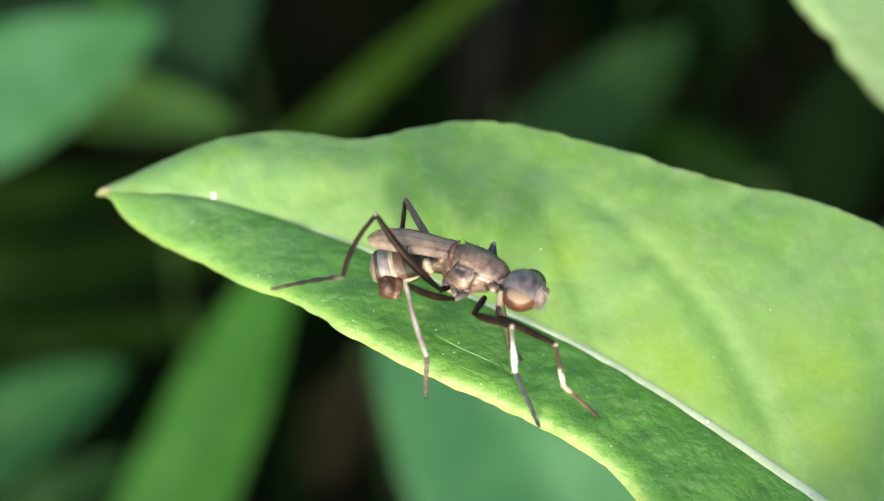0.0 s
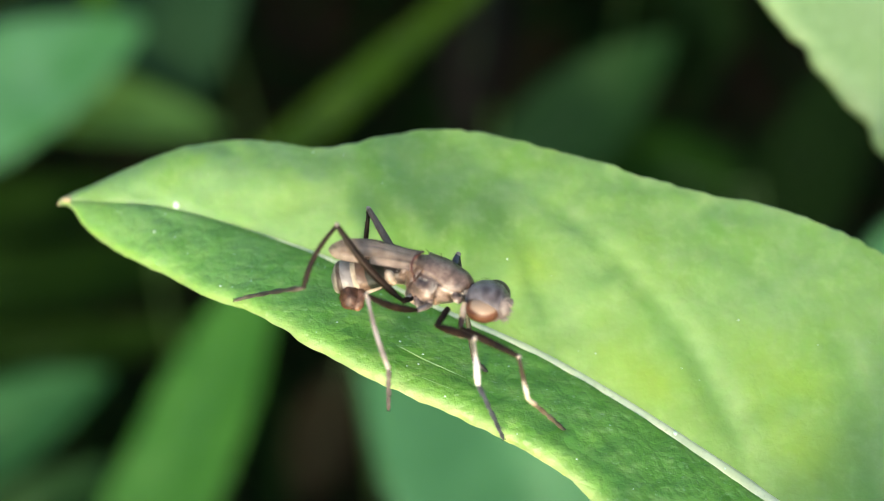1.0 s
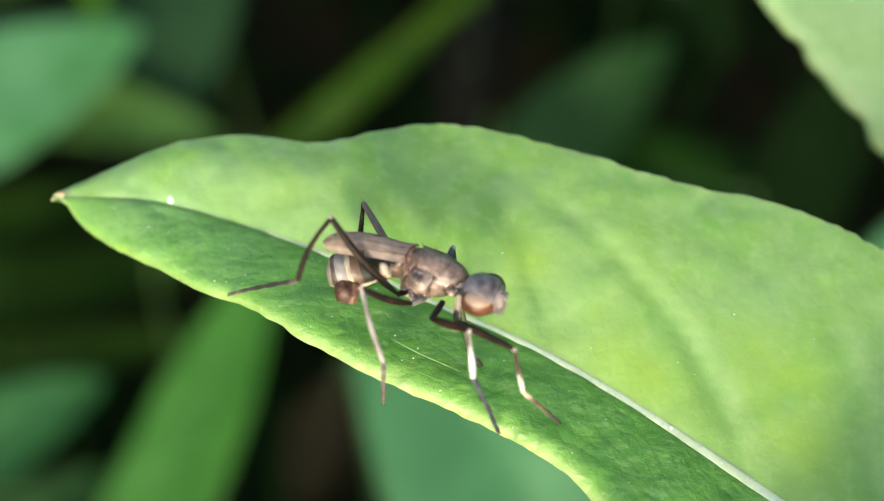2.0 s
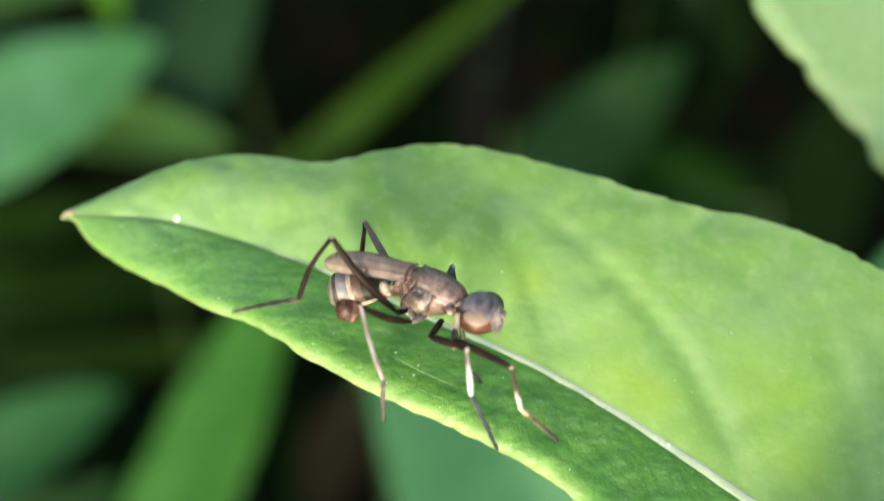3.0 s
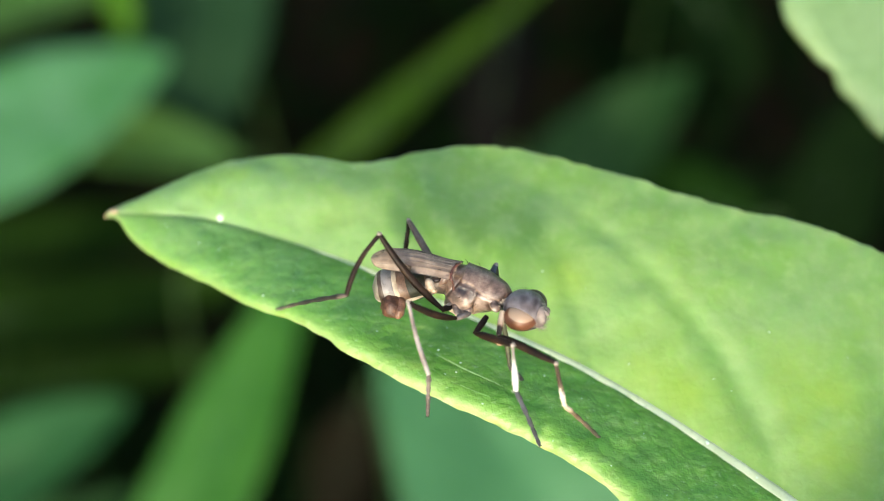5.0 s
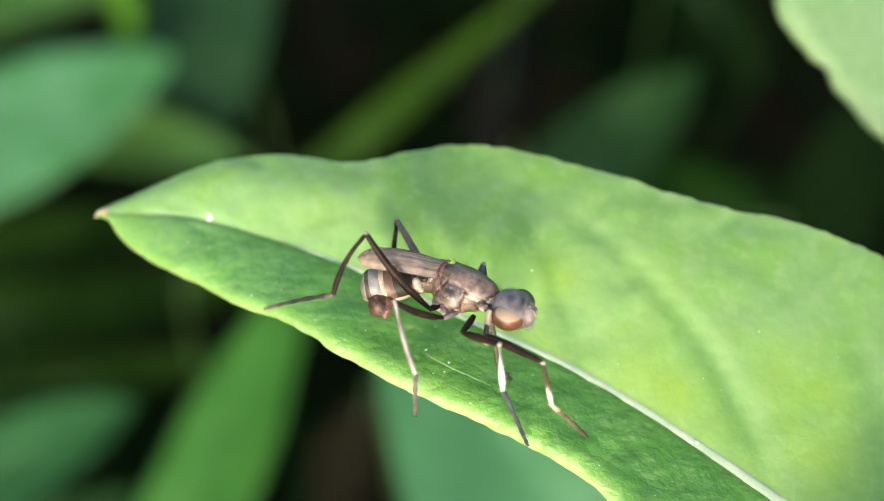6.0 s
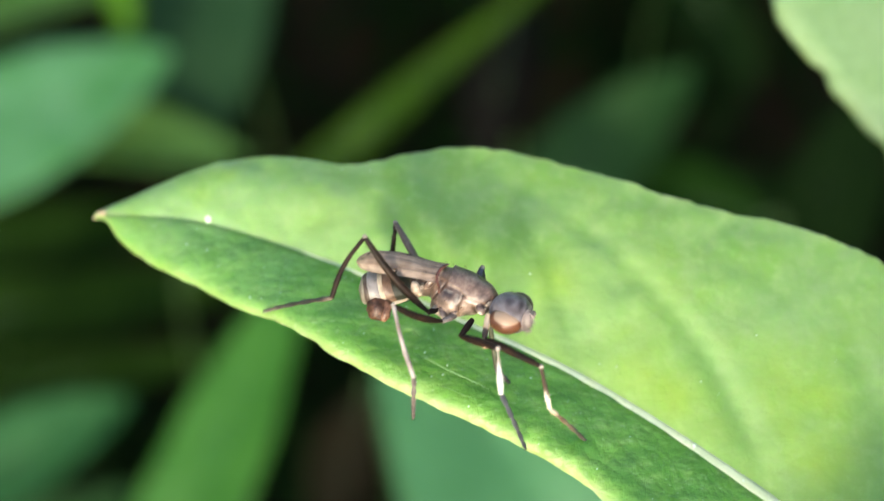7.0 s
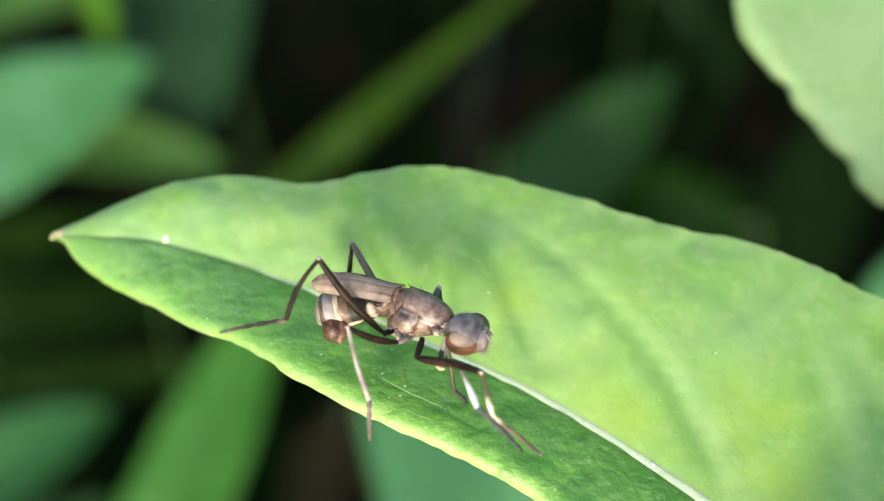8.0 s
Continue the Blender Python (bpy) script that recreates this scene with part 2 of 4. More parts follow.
def graded(name, stops, rough=0.4, specular=0.4, wander=0.25, grain=4200.0, relief=0.00003):
    """A skin whose tint follows the mesh's own tone, broken up by fine grain."""
    m, t, nodes, bsdf = shader(name)
    where = nodes.new("ShaderNodeTexCoord").outputs["Object"]
    tone = nodes.new("ShaderNodeAttribute")
    tone.attribute_name = "tone"
    fine = noise_node(t, grain, 6.0, 0.7, where)
    coarse = noise_node(t, grain * 0.3, 2.0, 0.5, where)
    both = nodes.new("ShaderNodeMath")
    both.operation = 'ADD'
    t.links.new(fine, both.inputs[0])
    t.links.new(coarse, both.inputs[1])
    shift = nodes.new("ShaderNodeMath")
    shift.operation = 'MULTIPLY_ADD'
    t.links.new(both.outputs[0], shift.inputs[0])
    shift.inputs[1].default_value = wander
    shift.inputs[2].default_value = -wander
    add = nodes.new("ShaderNodeMath")
    add.operation = 'ADD'
    t.links.new(shift.outputs[0], add.inputs[0])
    t.links.new(tone.outputs["Fac"], add.inputs[1])
    ramp = nodes.new("ShaderNodeValToRGB")
    ends = ramp.color_ramp.elements
    for i, (place, colour) in enumerate(stops):
        e = ends[0] if i == 0 else ends[-1] if i == len(stops) - 1 else ends.new(place)
        e.position = place
        e.color = (*colour, 1)
    t.links.new(add.outputs[0], ramp.inputs["Fac"])
    t.links.new(ramp.outputs["Color"], bsdf.inputs["Base Color"])
    bsdf.inputs["Roughness"].default_value = rough
    bsdf.inputs["Specular IOR Level"].default_value = specular
    bumped(t, bsdf, fine, 0.7, relief)
    return m


M_THORAX = graded("thorax_skin", ((0.0, (0.016, 0.009, 0.007)), (0.28, (0.06, 0.033, 0.023)), (0.5, (0.155, 0.096, 0.07)), (0.75, (0.28, 0.195, 0.147)), (1.0, (0.50, 0.40, 0.32))), 0.31, 0.5, 0.9, 4800.0, 0.00003)
M_SEAM = surface("dark_seam", (0.045, 0.012, 0.008), (0.12, 0.035, 0.022), 0.0003, 0.4, 0.3)
M_LEG = surface("dark_brown_leg", (0.006, 0.0035, 0.0025), (0.028, 0.014, 0.008), 0.0006, 0.45, 0.5, 0.00004, 0.12)
# lighter copy of the leg brown, with the sunlight put into it
M_LEG_LIT = surface("lit_brown_leg", (0.07, 0.047, 0.034), (0.15, 0.108, 0.085), 0.0006, 0.4, 0.5, 0.00004, 0.3)
# pale colour that paints the highlights on the knees
M_KNEE = surface("knee_highlight", (0.20, 0.145, 0.11), (0.42, 0.34, 0.28), 0.0003, 0.42, 0.3)
M_SHIN = graded("pale_brown_shin", ((0.0, (0.30, 0.25, 0.22)), (0.3, (0.15, 0.11, 0.09)), (0.55, (0.30, 0.25, 0.225)), (0.8, (0.16, 0.12, 0.10)), (1.0, (0.34, 0.28, 0.25))), 0.42, 0.4, 0.45, 2600.0)
M_SHIN_FOOT = surface("grey_brown_foot", (0.07, 0.053, 0.045), (0.17, 0.135, 0.12), 0.0003, 0.45, 0.4, 0.00004, 0.4)
M_SHIN_DARK = surface("mottled_dark_shin", (0.03, 0.03, 0.012), (0.10, 0.095, 0.045), 0.0005, 0.45, 0.4, 0.00004, 0.3)
M_FOOT = surface("dark_grey_foot", (0.014, 0.014, 0.013), (0.05, 0.042, 0.035), 0.0003, 0.5, 0.5, 0.00004, 0.3)
M_SLATE = surface("slate_foot", (0.028, 0.028, 0.033), (0.075, 0.074, 0.085), 0.0004, 0.45, 0.5, 0.00004, 0.35)
M_TARSUS = graded("mottled_hind_foot", ((0.0, (0.12, 0.09, 0.07)), (0.12, (0.03, 0.025, 0.02)), (0.55, (0.035, 0.03, 0.024)), (0.8, (0.10, 0.078, 0.06)), (1.0, (0.12, 0.10, 0.08))), 0.45, 0.4, 0.8, 3000.0)
M_PIED_A = graded("pale_ended_shin", ((0.0, (0.035, 0.022, 0.014)), (0.45, (0.05, 0.03, 0.018)), (0.62, (0.14, 0.10, 0.065)), (0.74, (0.62, 0.54, 0.46)), (1.0, (0.55, 0.45, 0.32))), 0.4, 0.4, 0.7, 3000.0)
M_PIED_FOOT = graded("mottled_fore_foot", ((0.0, (0.5, 0.40, 0.28)), (0.12, (0.36, 0.27, 0.18)), (0.24, (0.09, 0.05, 0.03)), (0.5, (0.14, 0.095, 0.065)), (0.75, (0.05, 0.036, 0.026)), (1.0, (0.17, 0.13, 0.10))), 0.45, 0.4, 0.9, 3200.0)
M_PIED_B = graded("white_shin", ((0.0, (0.16, 0.13, 0.10)), (0.3, (0.22, 0.18, 0.15)), (0.45, (0.52, 0.46, 0.42)), (0.6, (0.66, 0.60, 0.55)), (1.0, (0.66, 0.59, 0.53))), 0.4, 0.4, 0.4, 3000.0)
M_HIP = graded("tan_hip", ((0.0, (0.48, 0.32, 0.21)), (0.35, (0.62, 0.42, 0.28)), (0.60, (0.62, 0.38, 0.21)), (0.70, (0.06, 0.026, 0.014)), (1.0, (0.012, 0.008, 0.006))), 0.4, 0.4, 0.3, 3000.0)
M_KNOB = surface("peach_knob", (0.22, 0.14, 0.09), (0.46, 0.34, 0.235), 0.0003, 0.45, 0.4)
M_COXA = surface("tan_joint", (0.35, 0.22, 0.12), (0.5, 0.36, 0.24), 0.0004, 0.4, 0.2)
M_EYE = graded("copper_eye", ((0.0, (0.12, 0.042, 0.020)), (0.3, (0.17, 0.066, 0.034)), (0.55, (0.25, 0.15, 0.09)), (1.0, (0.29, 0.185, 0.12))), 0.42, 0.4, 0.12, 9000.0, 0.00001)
M_EYE_FAR = surface("dark_eye", (0.035, 0.022, 0.018), (0.075, 0.045, 0.034), 0.0006, 0.35, 0.3, 0.00003, 0.4)
M_HEAD = graded("grey_blue_crown", ((0.0, (0.04, 0.026, 0.026)), (0.35, (0.095, 0.072, 0.07)), (0.6, (0.165, 0.135, 0.135)), (1.0, (0.34, 0.265, 0.24))), 0.42, 0.4, 0.6, 4200.0)
M_FACE = surface("tan_face", (0.12, 0.085, 0.07), (0.25, 0.18, 0.145), 0.0003, 0.5, 0.3)
M_FACE_HAIR = surface("face_hair", (0.16, 0.12, 0.10), (0.36, 0.28, 0.235), 0.0003, 0.5, 0.2)
M_AB_GREY = surface("silver_grey_belly", (0.11, 0.092, 0.083), (0.205, 0.178, 0.166), 0.0006, 0.4, 0.4, 0.00004, 0.45)
M_AB_PALE = surface("pale_belly_end", (0.16, 0.135, 0.10), (0.30, 0.262, 0.205), 0.0007, 0.45, 0.4, 0.00004, 0.4)
M_AB_DARK = surface("dark_belly_band", (0.03, 0.018, 0.012), (0.085, 0.06, 0.045), 0.0005, 0.4, 0.4, None, 0.25)
M_AB_BLACK = surface("black_belly_band", (0.010, 0.011, 0.007), (0.035, 0.034, 0.022), 0.0005, 0.35, 0.4, None, 0.3)
M_AB_BROWN = surface("brown_belly", (0.06, 0.03, 0.018), (0.17, 0.098, 0.062), 0.0005, 0.42, 0.4)
M_CREAM = surface("cream_band", (0.24, 0.18, 0.12), (0.42, 0.33, 0.235), 0.0004, 0.45, 0.4)
M_RUST = surface("rust_tip", (0.06, 0.024, 0.012), (0.18, 0.085, 0.05), 0.0003, 0.4, 0.8, 0.00006, 0.45)
M_RUST_DARK = surface("dark_rust_tip", (0.032, 0.013, 0.007), (0.125, 0.056, 0.033), 0.0003, 0.45, 0.8, 0.00006, 0.35)


def wing_material():
    m, t, nodes, bsdf = shader("smoky_wing")
    where = nodes.new("ShaderNodeTexCoord").outputs["Object"]
    tone = nodes.new("ShaderNodeAttribute")
    tone.attribute_name = "tone"
    t.links.new(mixed(t, tone.outputs["Fac"], (0.255, 0.175, 0.127), (0.36, 0.257, 0.19)), bsdf.inputs["Base Color"])
    bsdf.inputs["Roughness"].default_value = 0.3
    clear = nodes.new("ShaderNodeBsdfTransparent")
    clear.inputs["Color"].default_value = (0.62, 0.54, 0.47, 1)
    mix = nodes.new("ShaderNodeMixShader")
    fac = spread(t, noise_node(t, 2500, 3.0, 0.5, where), 0.0, 0.85)
    t.links.new(fac, mix.inputs[0])
    t.links.new(clear.outputs[0], mix.inputs[1])
    t.links.new(bsdf.outputs[0], mix.inputs[2])
    t.links.new(mix.outputs[0], nodes["Material Output"].inputs["Surface"])
    return m


M_WING = wing_material()
M_VEIN = surface("wing_vein", (0.07, 0.045, 0.033), (0.13, 0.09, 0.07), 0.0005, 0.4, 0.2)


# ---- mesh helpers ----
def mesh(name, verts, faces, material, smooth=True):
    me = bpy.data.meshes.new(name)
    me.from_pydata([tuple(v) for v in verts], [], faces)
    me.materials.append(material)
    if smooth:
        me.polygons.foreach_set("use_smooth", [True] * len(me.polygons))
    bm = bmesh.new()
    bm.from_mesh(me)
    bmesh.ops.recalc_face_normals(bm, faces=bm.faces)
    bm.to_mesh(me)
    bm.free()
    return me


def part(name, me, parent, label="", m=None):
    ob = new(name, me)
    ob.parent = parent
    if m is not None:
        ob.matrix_local = m
    if label:
        tagged(ob, label)
    return ob


def curve_at(points, t):
    """A smooth curve through evenly spaced control values, at t from 0 to 1."""
    n = len(points) - 1
    x = min(max(t, 0.0), 1.0) * n
    i = min(int(x), n - 1)
    f = x - i
    a, b, c, d = (points[min(max(k, 0), n)] for k in (i - 1, i, i + 1, i + 2))
    return 0.5 * (2 * b + (c - a) * f + (2 * a - 5 * b + 4 * c - d) * f * f + (3 * b - a - 3 * c + d) * f ** 3)


def vecs(points, scale=MM):
    return [Vector(p) * scale for p in points]


def sweep(points, radii, sides=14, up=(0, 0.5, 0.86), steps=None, wobble=0.0):
    """A closed rounded body along points (metres); radii: across, and towards up, at each point (metres)."""
    steps = steps or max(8, 4 * len(points))
    up = Vector(up)
    verts, faces = [], []
    across = [Vector(r if isinstance(r, (tuple, list)) else (r, r)) for r in radii]
    for k in range(steps + 1):
        t = k / steps
        p = curve_at(points, t)
        way = (curve_at(points, min(1, t + 0.01)) - curve_at(points, max(0, t - 0.01))).normalized()
        side = way.cross(up).normalized()
        top = side.cross(way).normalized()
        r = curve_at(across, t)
        for j in range(sides):
            a = 2 * math.pi * j / sides
            q = p + side * (math.cos(a) * max(r[0], 1e-6)) + top * (math.sin(a) * max(r[1], 1e-6))
            if wobble:
                q += wobble * noise.noise_vector(q * 2500)
            verts.append(q)
    for k in range(steps):
        for j in range(sides):
            a, b = k * sides + j, k * sides + (j + 1) % sides
            faces.append((a, b, b + sides, a + sides))
    faces.append(tuple(range(sides)))
    faces.append(tuple(range(steps * sides, (steps + 1) * sides)))
    return verts, faces


def ball(centre, radii, turn=None, rings=18, sides=28, wobble=0.0):
    """An ellipsoid, its own axes turned."""
    turn = turn or Matrix.Identity(3)
    verts, faces = [], []
    for i in range(rings + 1):
        a = math.pi * min(max(i / rings, 0.004), 0.996)
        for j in range(sides):
            b = 2 * math.pi * j / sides
            v = Vector((math.sin(a) * math.cos(b) * radii[0], math.sin(a) * math.sin(b) * radii[1], math.cos(a) * radii[2]))
            v = turn @ v
            if wobble:
                v += wobble * noise.noise_vector(v * 1800)
            verts.append(centre + v)
    for i in range(rings):
        for j in range(sides):
            p, q = i * sides + j, i * sides + (j + 1) % sides
            faces.append((p, q, q + sides, p + sides))
    faces.append(tuple(range(sides)))
    faces.append(tuple(range(rings * sides, (rings + 1) * sides)))
    return verts, faces


def joined(*pieces):
    verts, faces = [], []
    for v, f in pieces:
        n = len(verts)
        verts += list(v)
        faces += [tuple(i + n for i in g) for g in f]
    return verts, faces


# ---- the ground ----
def make_ground():
    verts, faces = [], []
    rings = [0.0, 0.05, 0.1, 0.15, 0.2, 0.26, 0.33, 0.42, 0.55, 0.75, 1.1, 2, 5, 15, 60]
    n = 72
    for r in rings:
        for j in range(n):
            a = 2 * math.pi * j / n
            x, y = r * math.cos(a), r * math.sin(a) + 0.15
            h = 0.006 * noise.noise(Vector((x * 30, y * 30, 0))) + 0.004 * noise.noise(Vector((x * 90, y * 90, 3)))
            verts.append((x, y, GROUND + h * min(1, 2 / (r + 1))))
    for k in range(len(rings) - 1):
        for j in range(n):
            a, b = k * n + j, k * n + (j + 1) % n
            faces.append((a, b, b + n, a + n))
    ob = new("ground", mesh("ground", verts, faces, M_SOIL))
    tagged(ob, "dark soil below the plants, its shade put into the colour", "ground", kind="structure")


make_ground()

# ---- the leaf that the fly stands on ----
RIB = vecs(((-12.98, 2.2, -2), (-9.23, 2, -1.41), (-5.6, 1.03, -0.86), (-2.08, -0.29, -0.21), (1.34, -1.86, 0.35), (4.78, -3.4, 0.91), (8.04, -5.3, 1.42), (11.18, -7.39, 1.93), (14.27, -9.57, 2.38), (17.37, -11.77, 2.62), (20.49, -13.95, 2.6)))
FAR_WIDTH = [0, 0.452, 1.073, 1.654, 2.206, 2.649, 3.033, 3.319, 3.496, 3.624, 3.851, 4.333, 4.973, 5.545, 6.057, 6.471, 6.747, 6.953, 7.111, 7.249, 7.377, 7.505, 7.643, 7.8, 7.997, 8.204, 8.46, 8.795, 9.14, 9.426, 9.711, 9.889, 10.046, 10.194, 10.322, 10.46, 10.509, 10.489, 10.48, 10.45, 10.253, 10.046, 9.682, 9.032, 0]
NEAR_WIDTH = [0, 0.285, 1.279, 2.077, 2.639, 2.974, 3.131, 3.309, 3.506, 3.535, 3.466, 3.515, 3.643, 3.89, 3.9, 3.998, 4.008, 3.978, 3.969, 3.919, 3.919, 3.929, 3.939, 3.959, 4.008, 4.165, 4.52, 5.131, 5.466, 5.771, 5.742, 5.673, 5.604, 5.357, 5.062, 4.766, 4.481, 4.037, 3.555, 3.072, 2.57, 1.811, 1.063, 0.403, 0]
FAR_WAY = Vector((0.3800, 0.8832, -0.2749))
NEAR_WAY = Vector((-0.2886, -0.6706, 0.6834))
LEAF_UP = Vector((0.08, 0.5, 0.86))
# each side vein: where it leaves the midrib, how far it leans and bends towards the tip, its breadth and strength
SIDE_VEINS = ((0.520, 0.18, 0.0, 0.010, 0.4), (0.718, 0.215, 0.24, 0.016, 1.0), (0.865, 0.17, 0.02, 0.013, 0.6), (0.40, 0.18, 0.1, 0.010, 0.25), (1.02, 0.25, 0.1, 0.016, 0.8))


def vein_depth(u, v, shift=0.0):
    """How far a place lies in one of the sunken side veins, 0 to 1."""
    if v > 0:
        d = 0.0
        for s, lean, bend, breadth, power in SIDE_VEINS:
            x = (u - s - shift + lean * v + bend * v * v) / breadth
            d += power * math.exp(-(x * (0.55 if x < 0 else 1.5)) ** 2)
        return min(1.0, d) * min(1.0, v * 5) * max(0.0, 1 - (v / 0.82) ** 3)
    d = sum(math.exp(-((u - s - 0.10 * v) / 0.010) ** 2) for s, *_ in SIDE_VEINS)
    return 0.5 * min(1.0, d) * min(1.0, -v * 6) * max(0.0, 1 - (v / 0.7) ** 2)


def leaf_place(u, v):
    """A place on the blade: u from tip to base, v from -1 (near edge) over 0 (midrib) to 1 (far edge)."""
    w = curve_at(FAR_WIDTH if v > 0 else NEAR_WIDTH, u) * MM
    way = Vector(FAR_WAY if v > 0 else NEAR_WAY)
    if v < 0:
        # the near half lies flatter towards the tip
        way.z *= 0.25 + 0.75 * min(1.0, max(0.0, (u - 0.06) / 0.20))
    p = curve_at(RIB, u) + way * max(w, 0) * abs(v)
    body = math.sin(math.pi * min(1, abs(v))) * min(1, w / 0.004)
    # between the side veins the blade swells; along them it sinks
    lift = (0.0005 if v > 0 else 0.0002) * body - (0.00022 if v > 0 else 0.00010) * vein_depth(u, v)
    if v < -0.82:
        # the near margin rolls over
        p = p - Vector((0, 0, 1)) * (0.00048 * min(1, w / 0.005) * ((-v - 0.82) / 0.18) ** 2)
    lift -= 0.00008 * math.exp(-(v / 0.05) ** 2)
    if v < 0:
        # long low folds beside the margin
        for at, breadth, height in ((-0.56, 0.03, 0.00005), (-0.68, 0.025, 0.00007), (-0.79, 0.025, 0.00006)):
            lift += height * math.exp(-((v - at + 0.03 * math.sin(u * 17)) / breadth) ** 2) * max(0.0, min(1.0, (u - 0.2) * 6)) * (0.7 + 0.6 * noise.noise(Vector((u * 22, at * 9, 0))))
    q = p * 1000
    lift += 0.00010 * noise.noise(q * 0.9) * min(1, abs(v) * 8) + 0.00004 * noise.noise(q * 2.3) * min(1, abs(v) * 8)
    if abs(v) > 0.9:
        edge = (abs(v) - 0.9) / 0.1
        lift += 0.00010 * edge * noise.noise(Vector((u * 60, v * 3, 1.0)))
        p += (FAR_WAY if v > 0 else NEAR_WAY) * (0.00006 * edge * noise.noise(Vector((u * 95, v, 7.0))) * min(1, w / 0.002))
    return p + LEAF_UP * lift


def leaf_shade():
    """Rounded cross positions: finer at the midrib and the edges."""
    half = [0.5 - 0.5 * math.cos(math.pi * k / 34) for k in range(35)]
    return [-x for x in reversed(half[1:])] + half


def make_leaf():
    cross = leaf_shade()
    n, rows = len(cross), 260
    verts = [leaf_place((k / rows) ** 1.25, v) for k in range(rows + 1) for v in cross]
    faces = []
    for k in range(rows):
        for j in range(n - 1):
            a = k * n + j
            faces.append((a, a + 1, a + n + 1, a + n))
    leaf = new("leaf", None)
    leaf.matrix_world = STAGE
    tagged(leaf, "glossy light green leaf folded along its pale midrib", "leaf")
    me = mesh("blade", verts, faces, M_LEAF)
    spots = [((k / rows) ** 1.25, v) for k in range(rows + 1) for v in cross]
    def paint(name, f):
        me.attributes.new(name, 'FLOAT', 'POINT').data.foreach_set("value", [min(1.0, max(0.0, f(u, v))) for u, v in spots])

    wave = lambda u, v, k: noise.noise(Vector((u * 40, v * 4, k)))
    step = lambda x, a, b: min(1.0, max(0.0, (x - a) / (b - a)))
    hill = lambda u, v, a, b, da, db: math.exp(-((u - a) / da) ** 2 - ((v - b) / db) ** 2)
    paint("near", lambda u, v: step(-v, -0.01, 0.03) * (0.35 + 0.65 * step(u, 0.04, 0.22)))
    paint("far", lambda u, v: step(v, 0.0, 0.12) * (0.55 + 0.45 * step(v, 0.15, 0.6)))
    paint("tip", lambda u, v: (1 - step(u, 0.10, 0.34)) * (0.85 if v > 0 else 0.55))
    paint("dark_band", lambda u, v: 0.95 * hill(u, v, 0.42, -0.69 - 0.05 * wave(u * 0.6, 0, 2), 0.16, 0.075) + 0.5 * hill(u, v, 0.62, -0.72, 0.1, 0.10))
    paint("vein", lambda u, v: (0.7 if v > 0 else 0.5) * vein_depth(u, v))
    paint("shoulder", lambda u, v: 0.4 * vein_depth(u, v, 0.03) if v > 0 else 0.0)
    paint("yellow", lambda u, v: 0.95 * hill(u, v, 0.735, 0.24, 0.055, 0.16) + 0.8 * hill(u, v, 0.60, 0.13, 0.06, 0.10) + 0.65 * hill(u, v, 0.455, 0.36, 0.03, 0.10) + 0.6 * hill(u, v, 0.30, 0.8, 0.05, 0.12)
          + 0.45 * hill(u, v, 0.68, 0.4, 0.05, 0.14) + 0.15 * hill(u, v, 0.24, 0.4, 0.03, 0.25) if v > 0 else 0.7 * hill(u, v, 0.5, -0.90, 0.35, 0.12))
    paint("margin", lambda u, v: ((0.25 * step(-v, 0.76 + 0.05 * wave(u, v, 5), 0.90) + 0.6 * step(-v, 0.89 + 0.03 * wave(u, v, 3), 0.95)) * (0.85 + 0.4 * wave(u * 2, v, 9)) * (0.25 + 0.75 * step(u, 0.08, 0.38)) if v < 0 else 0.3 * step(v, 0.96, 1.0)))
    blade = part("blade", me, leaf)
    solid = blade.modifiers.new("thickness", 'SOLIDIFY')
    solid.thickness = 0.00024
    solid.offset = 0
    us = [((k / 60) ** 1.15) * 0.97 + 0.02 for k in range(61)]
    pts = [leaf_place(u, 0.0) + LEAF_UP * (0.00015 * min(1.0, 0.3 + u * 2.5)) for u in us]
    size = [(0.00002 + 0.00041 * max(0.0, u - 0.1), 0.00002 + 0.00013 * max(0.0, u - 0.06)) for u in us]
    part("midrib", mesh("midrib", *sweep(pts, size, 10, LEAF_UP, 180), M_RIB), leaf, "pale cream-green midrib")
    for side in (-1, 1):
        pts = [leaf_place(u, side) for u in [k / 119 for k in range(120)]]
        size = [(0.00006 if side < 0 else 0.00005) * min(1, 0.4 + k / 10) for k in range(120)]
        part("rim", mesh("rim", *sweep(pts, size, 8, LEAF_UP, 360, 0.00002), M_RIM), leaf, "yellow-green leaf margin")
    # fine pale lines that run along the near half
    for (u0, v0), (u1, v1), r in (((0.362, -0.607), (0.440, -0.633), 0.024), ((0.372, -0.66), (0.41, -0.672), 0.009), ((0.33, -0.70), (0.355, -0.71), 0.009), ((0.395, -0.80), (0.44, -0.80), 0.009)):
        pts = [leaf_place(u0 + (u1 - u0) * k / 12, v0 + (v1 - v0) * k / 12) + LEAF_UP * 0.00012 for k in range(13)]
        part("vein", mesh("vein", *sweep(pts, [r * MM * math.sin(math.pi * (0.1 + 0.8 * k / 12)) for k in range(13)], 6, LEAF_UP, 40), M_LINE), leaf)
    tip = vecs(((-12.53, 2.26, -1.90), (-12.76, 2.26, -1.95), (-12.94, 2.18, -2.00), (-13.09, 2.07, -2.00)))
    part("leaf_tip", mesh("leaf_tip", *sweep(tip, [0.00016, 0.00015, 0.00011, 0.00003], 10), M_TIP), leaf, "dry tan leaf tip")
    base = RIB[-1]
    foot = STAGE.inverted() @ Vector(((STAGE @ base).x + 0.03, (STAGE @ base).y + 0.01, GROUND))
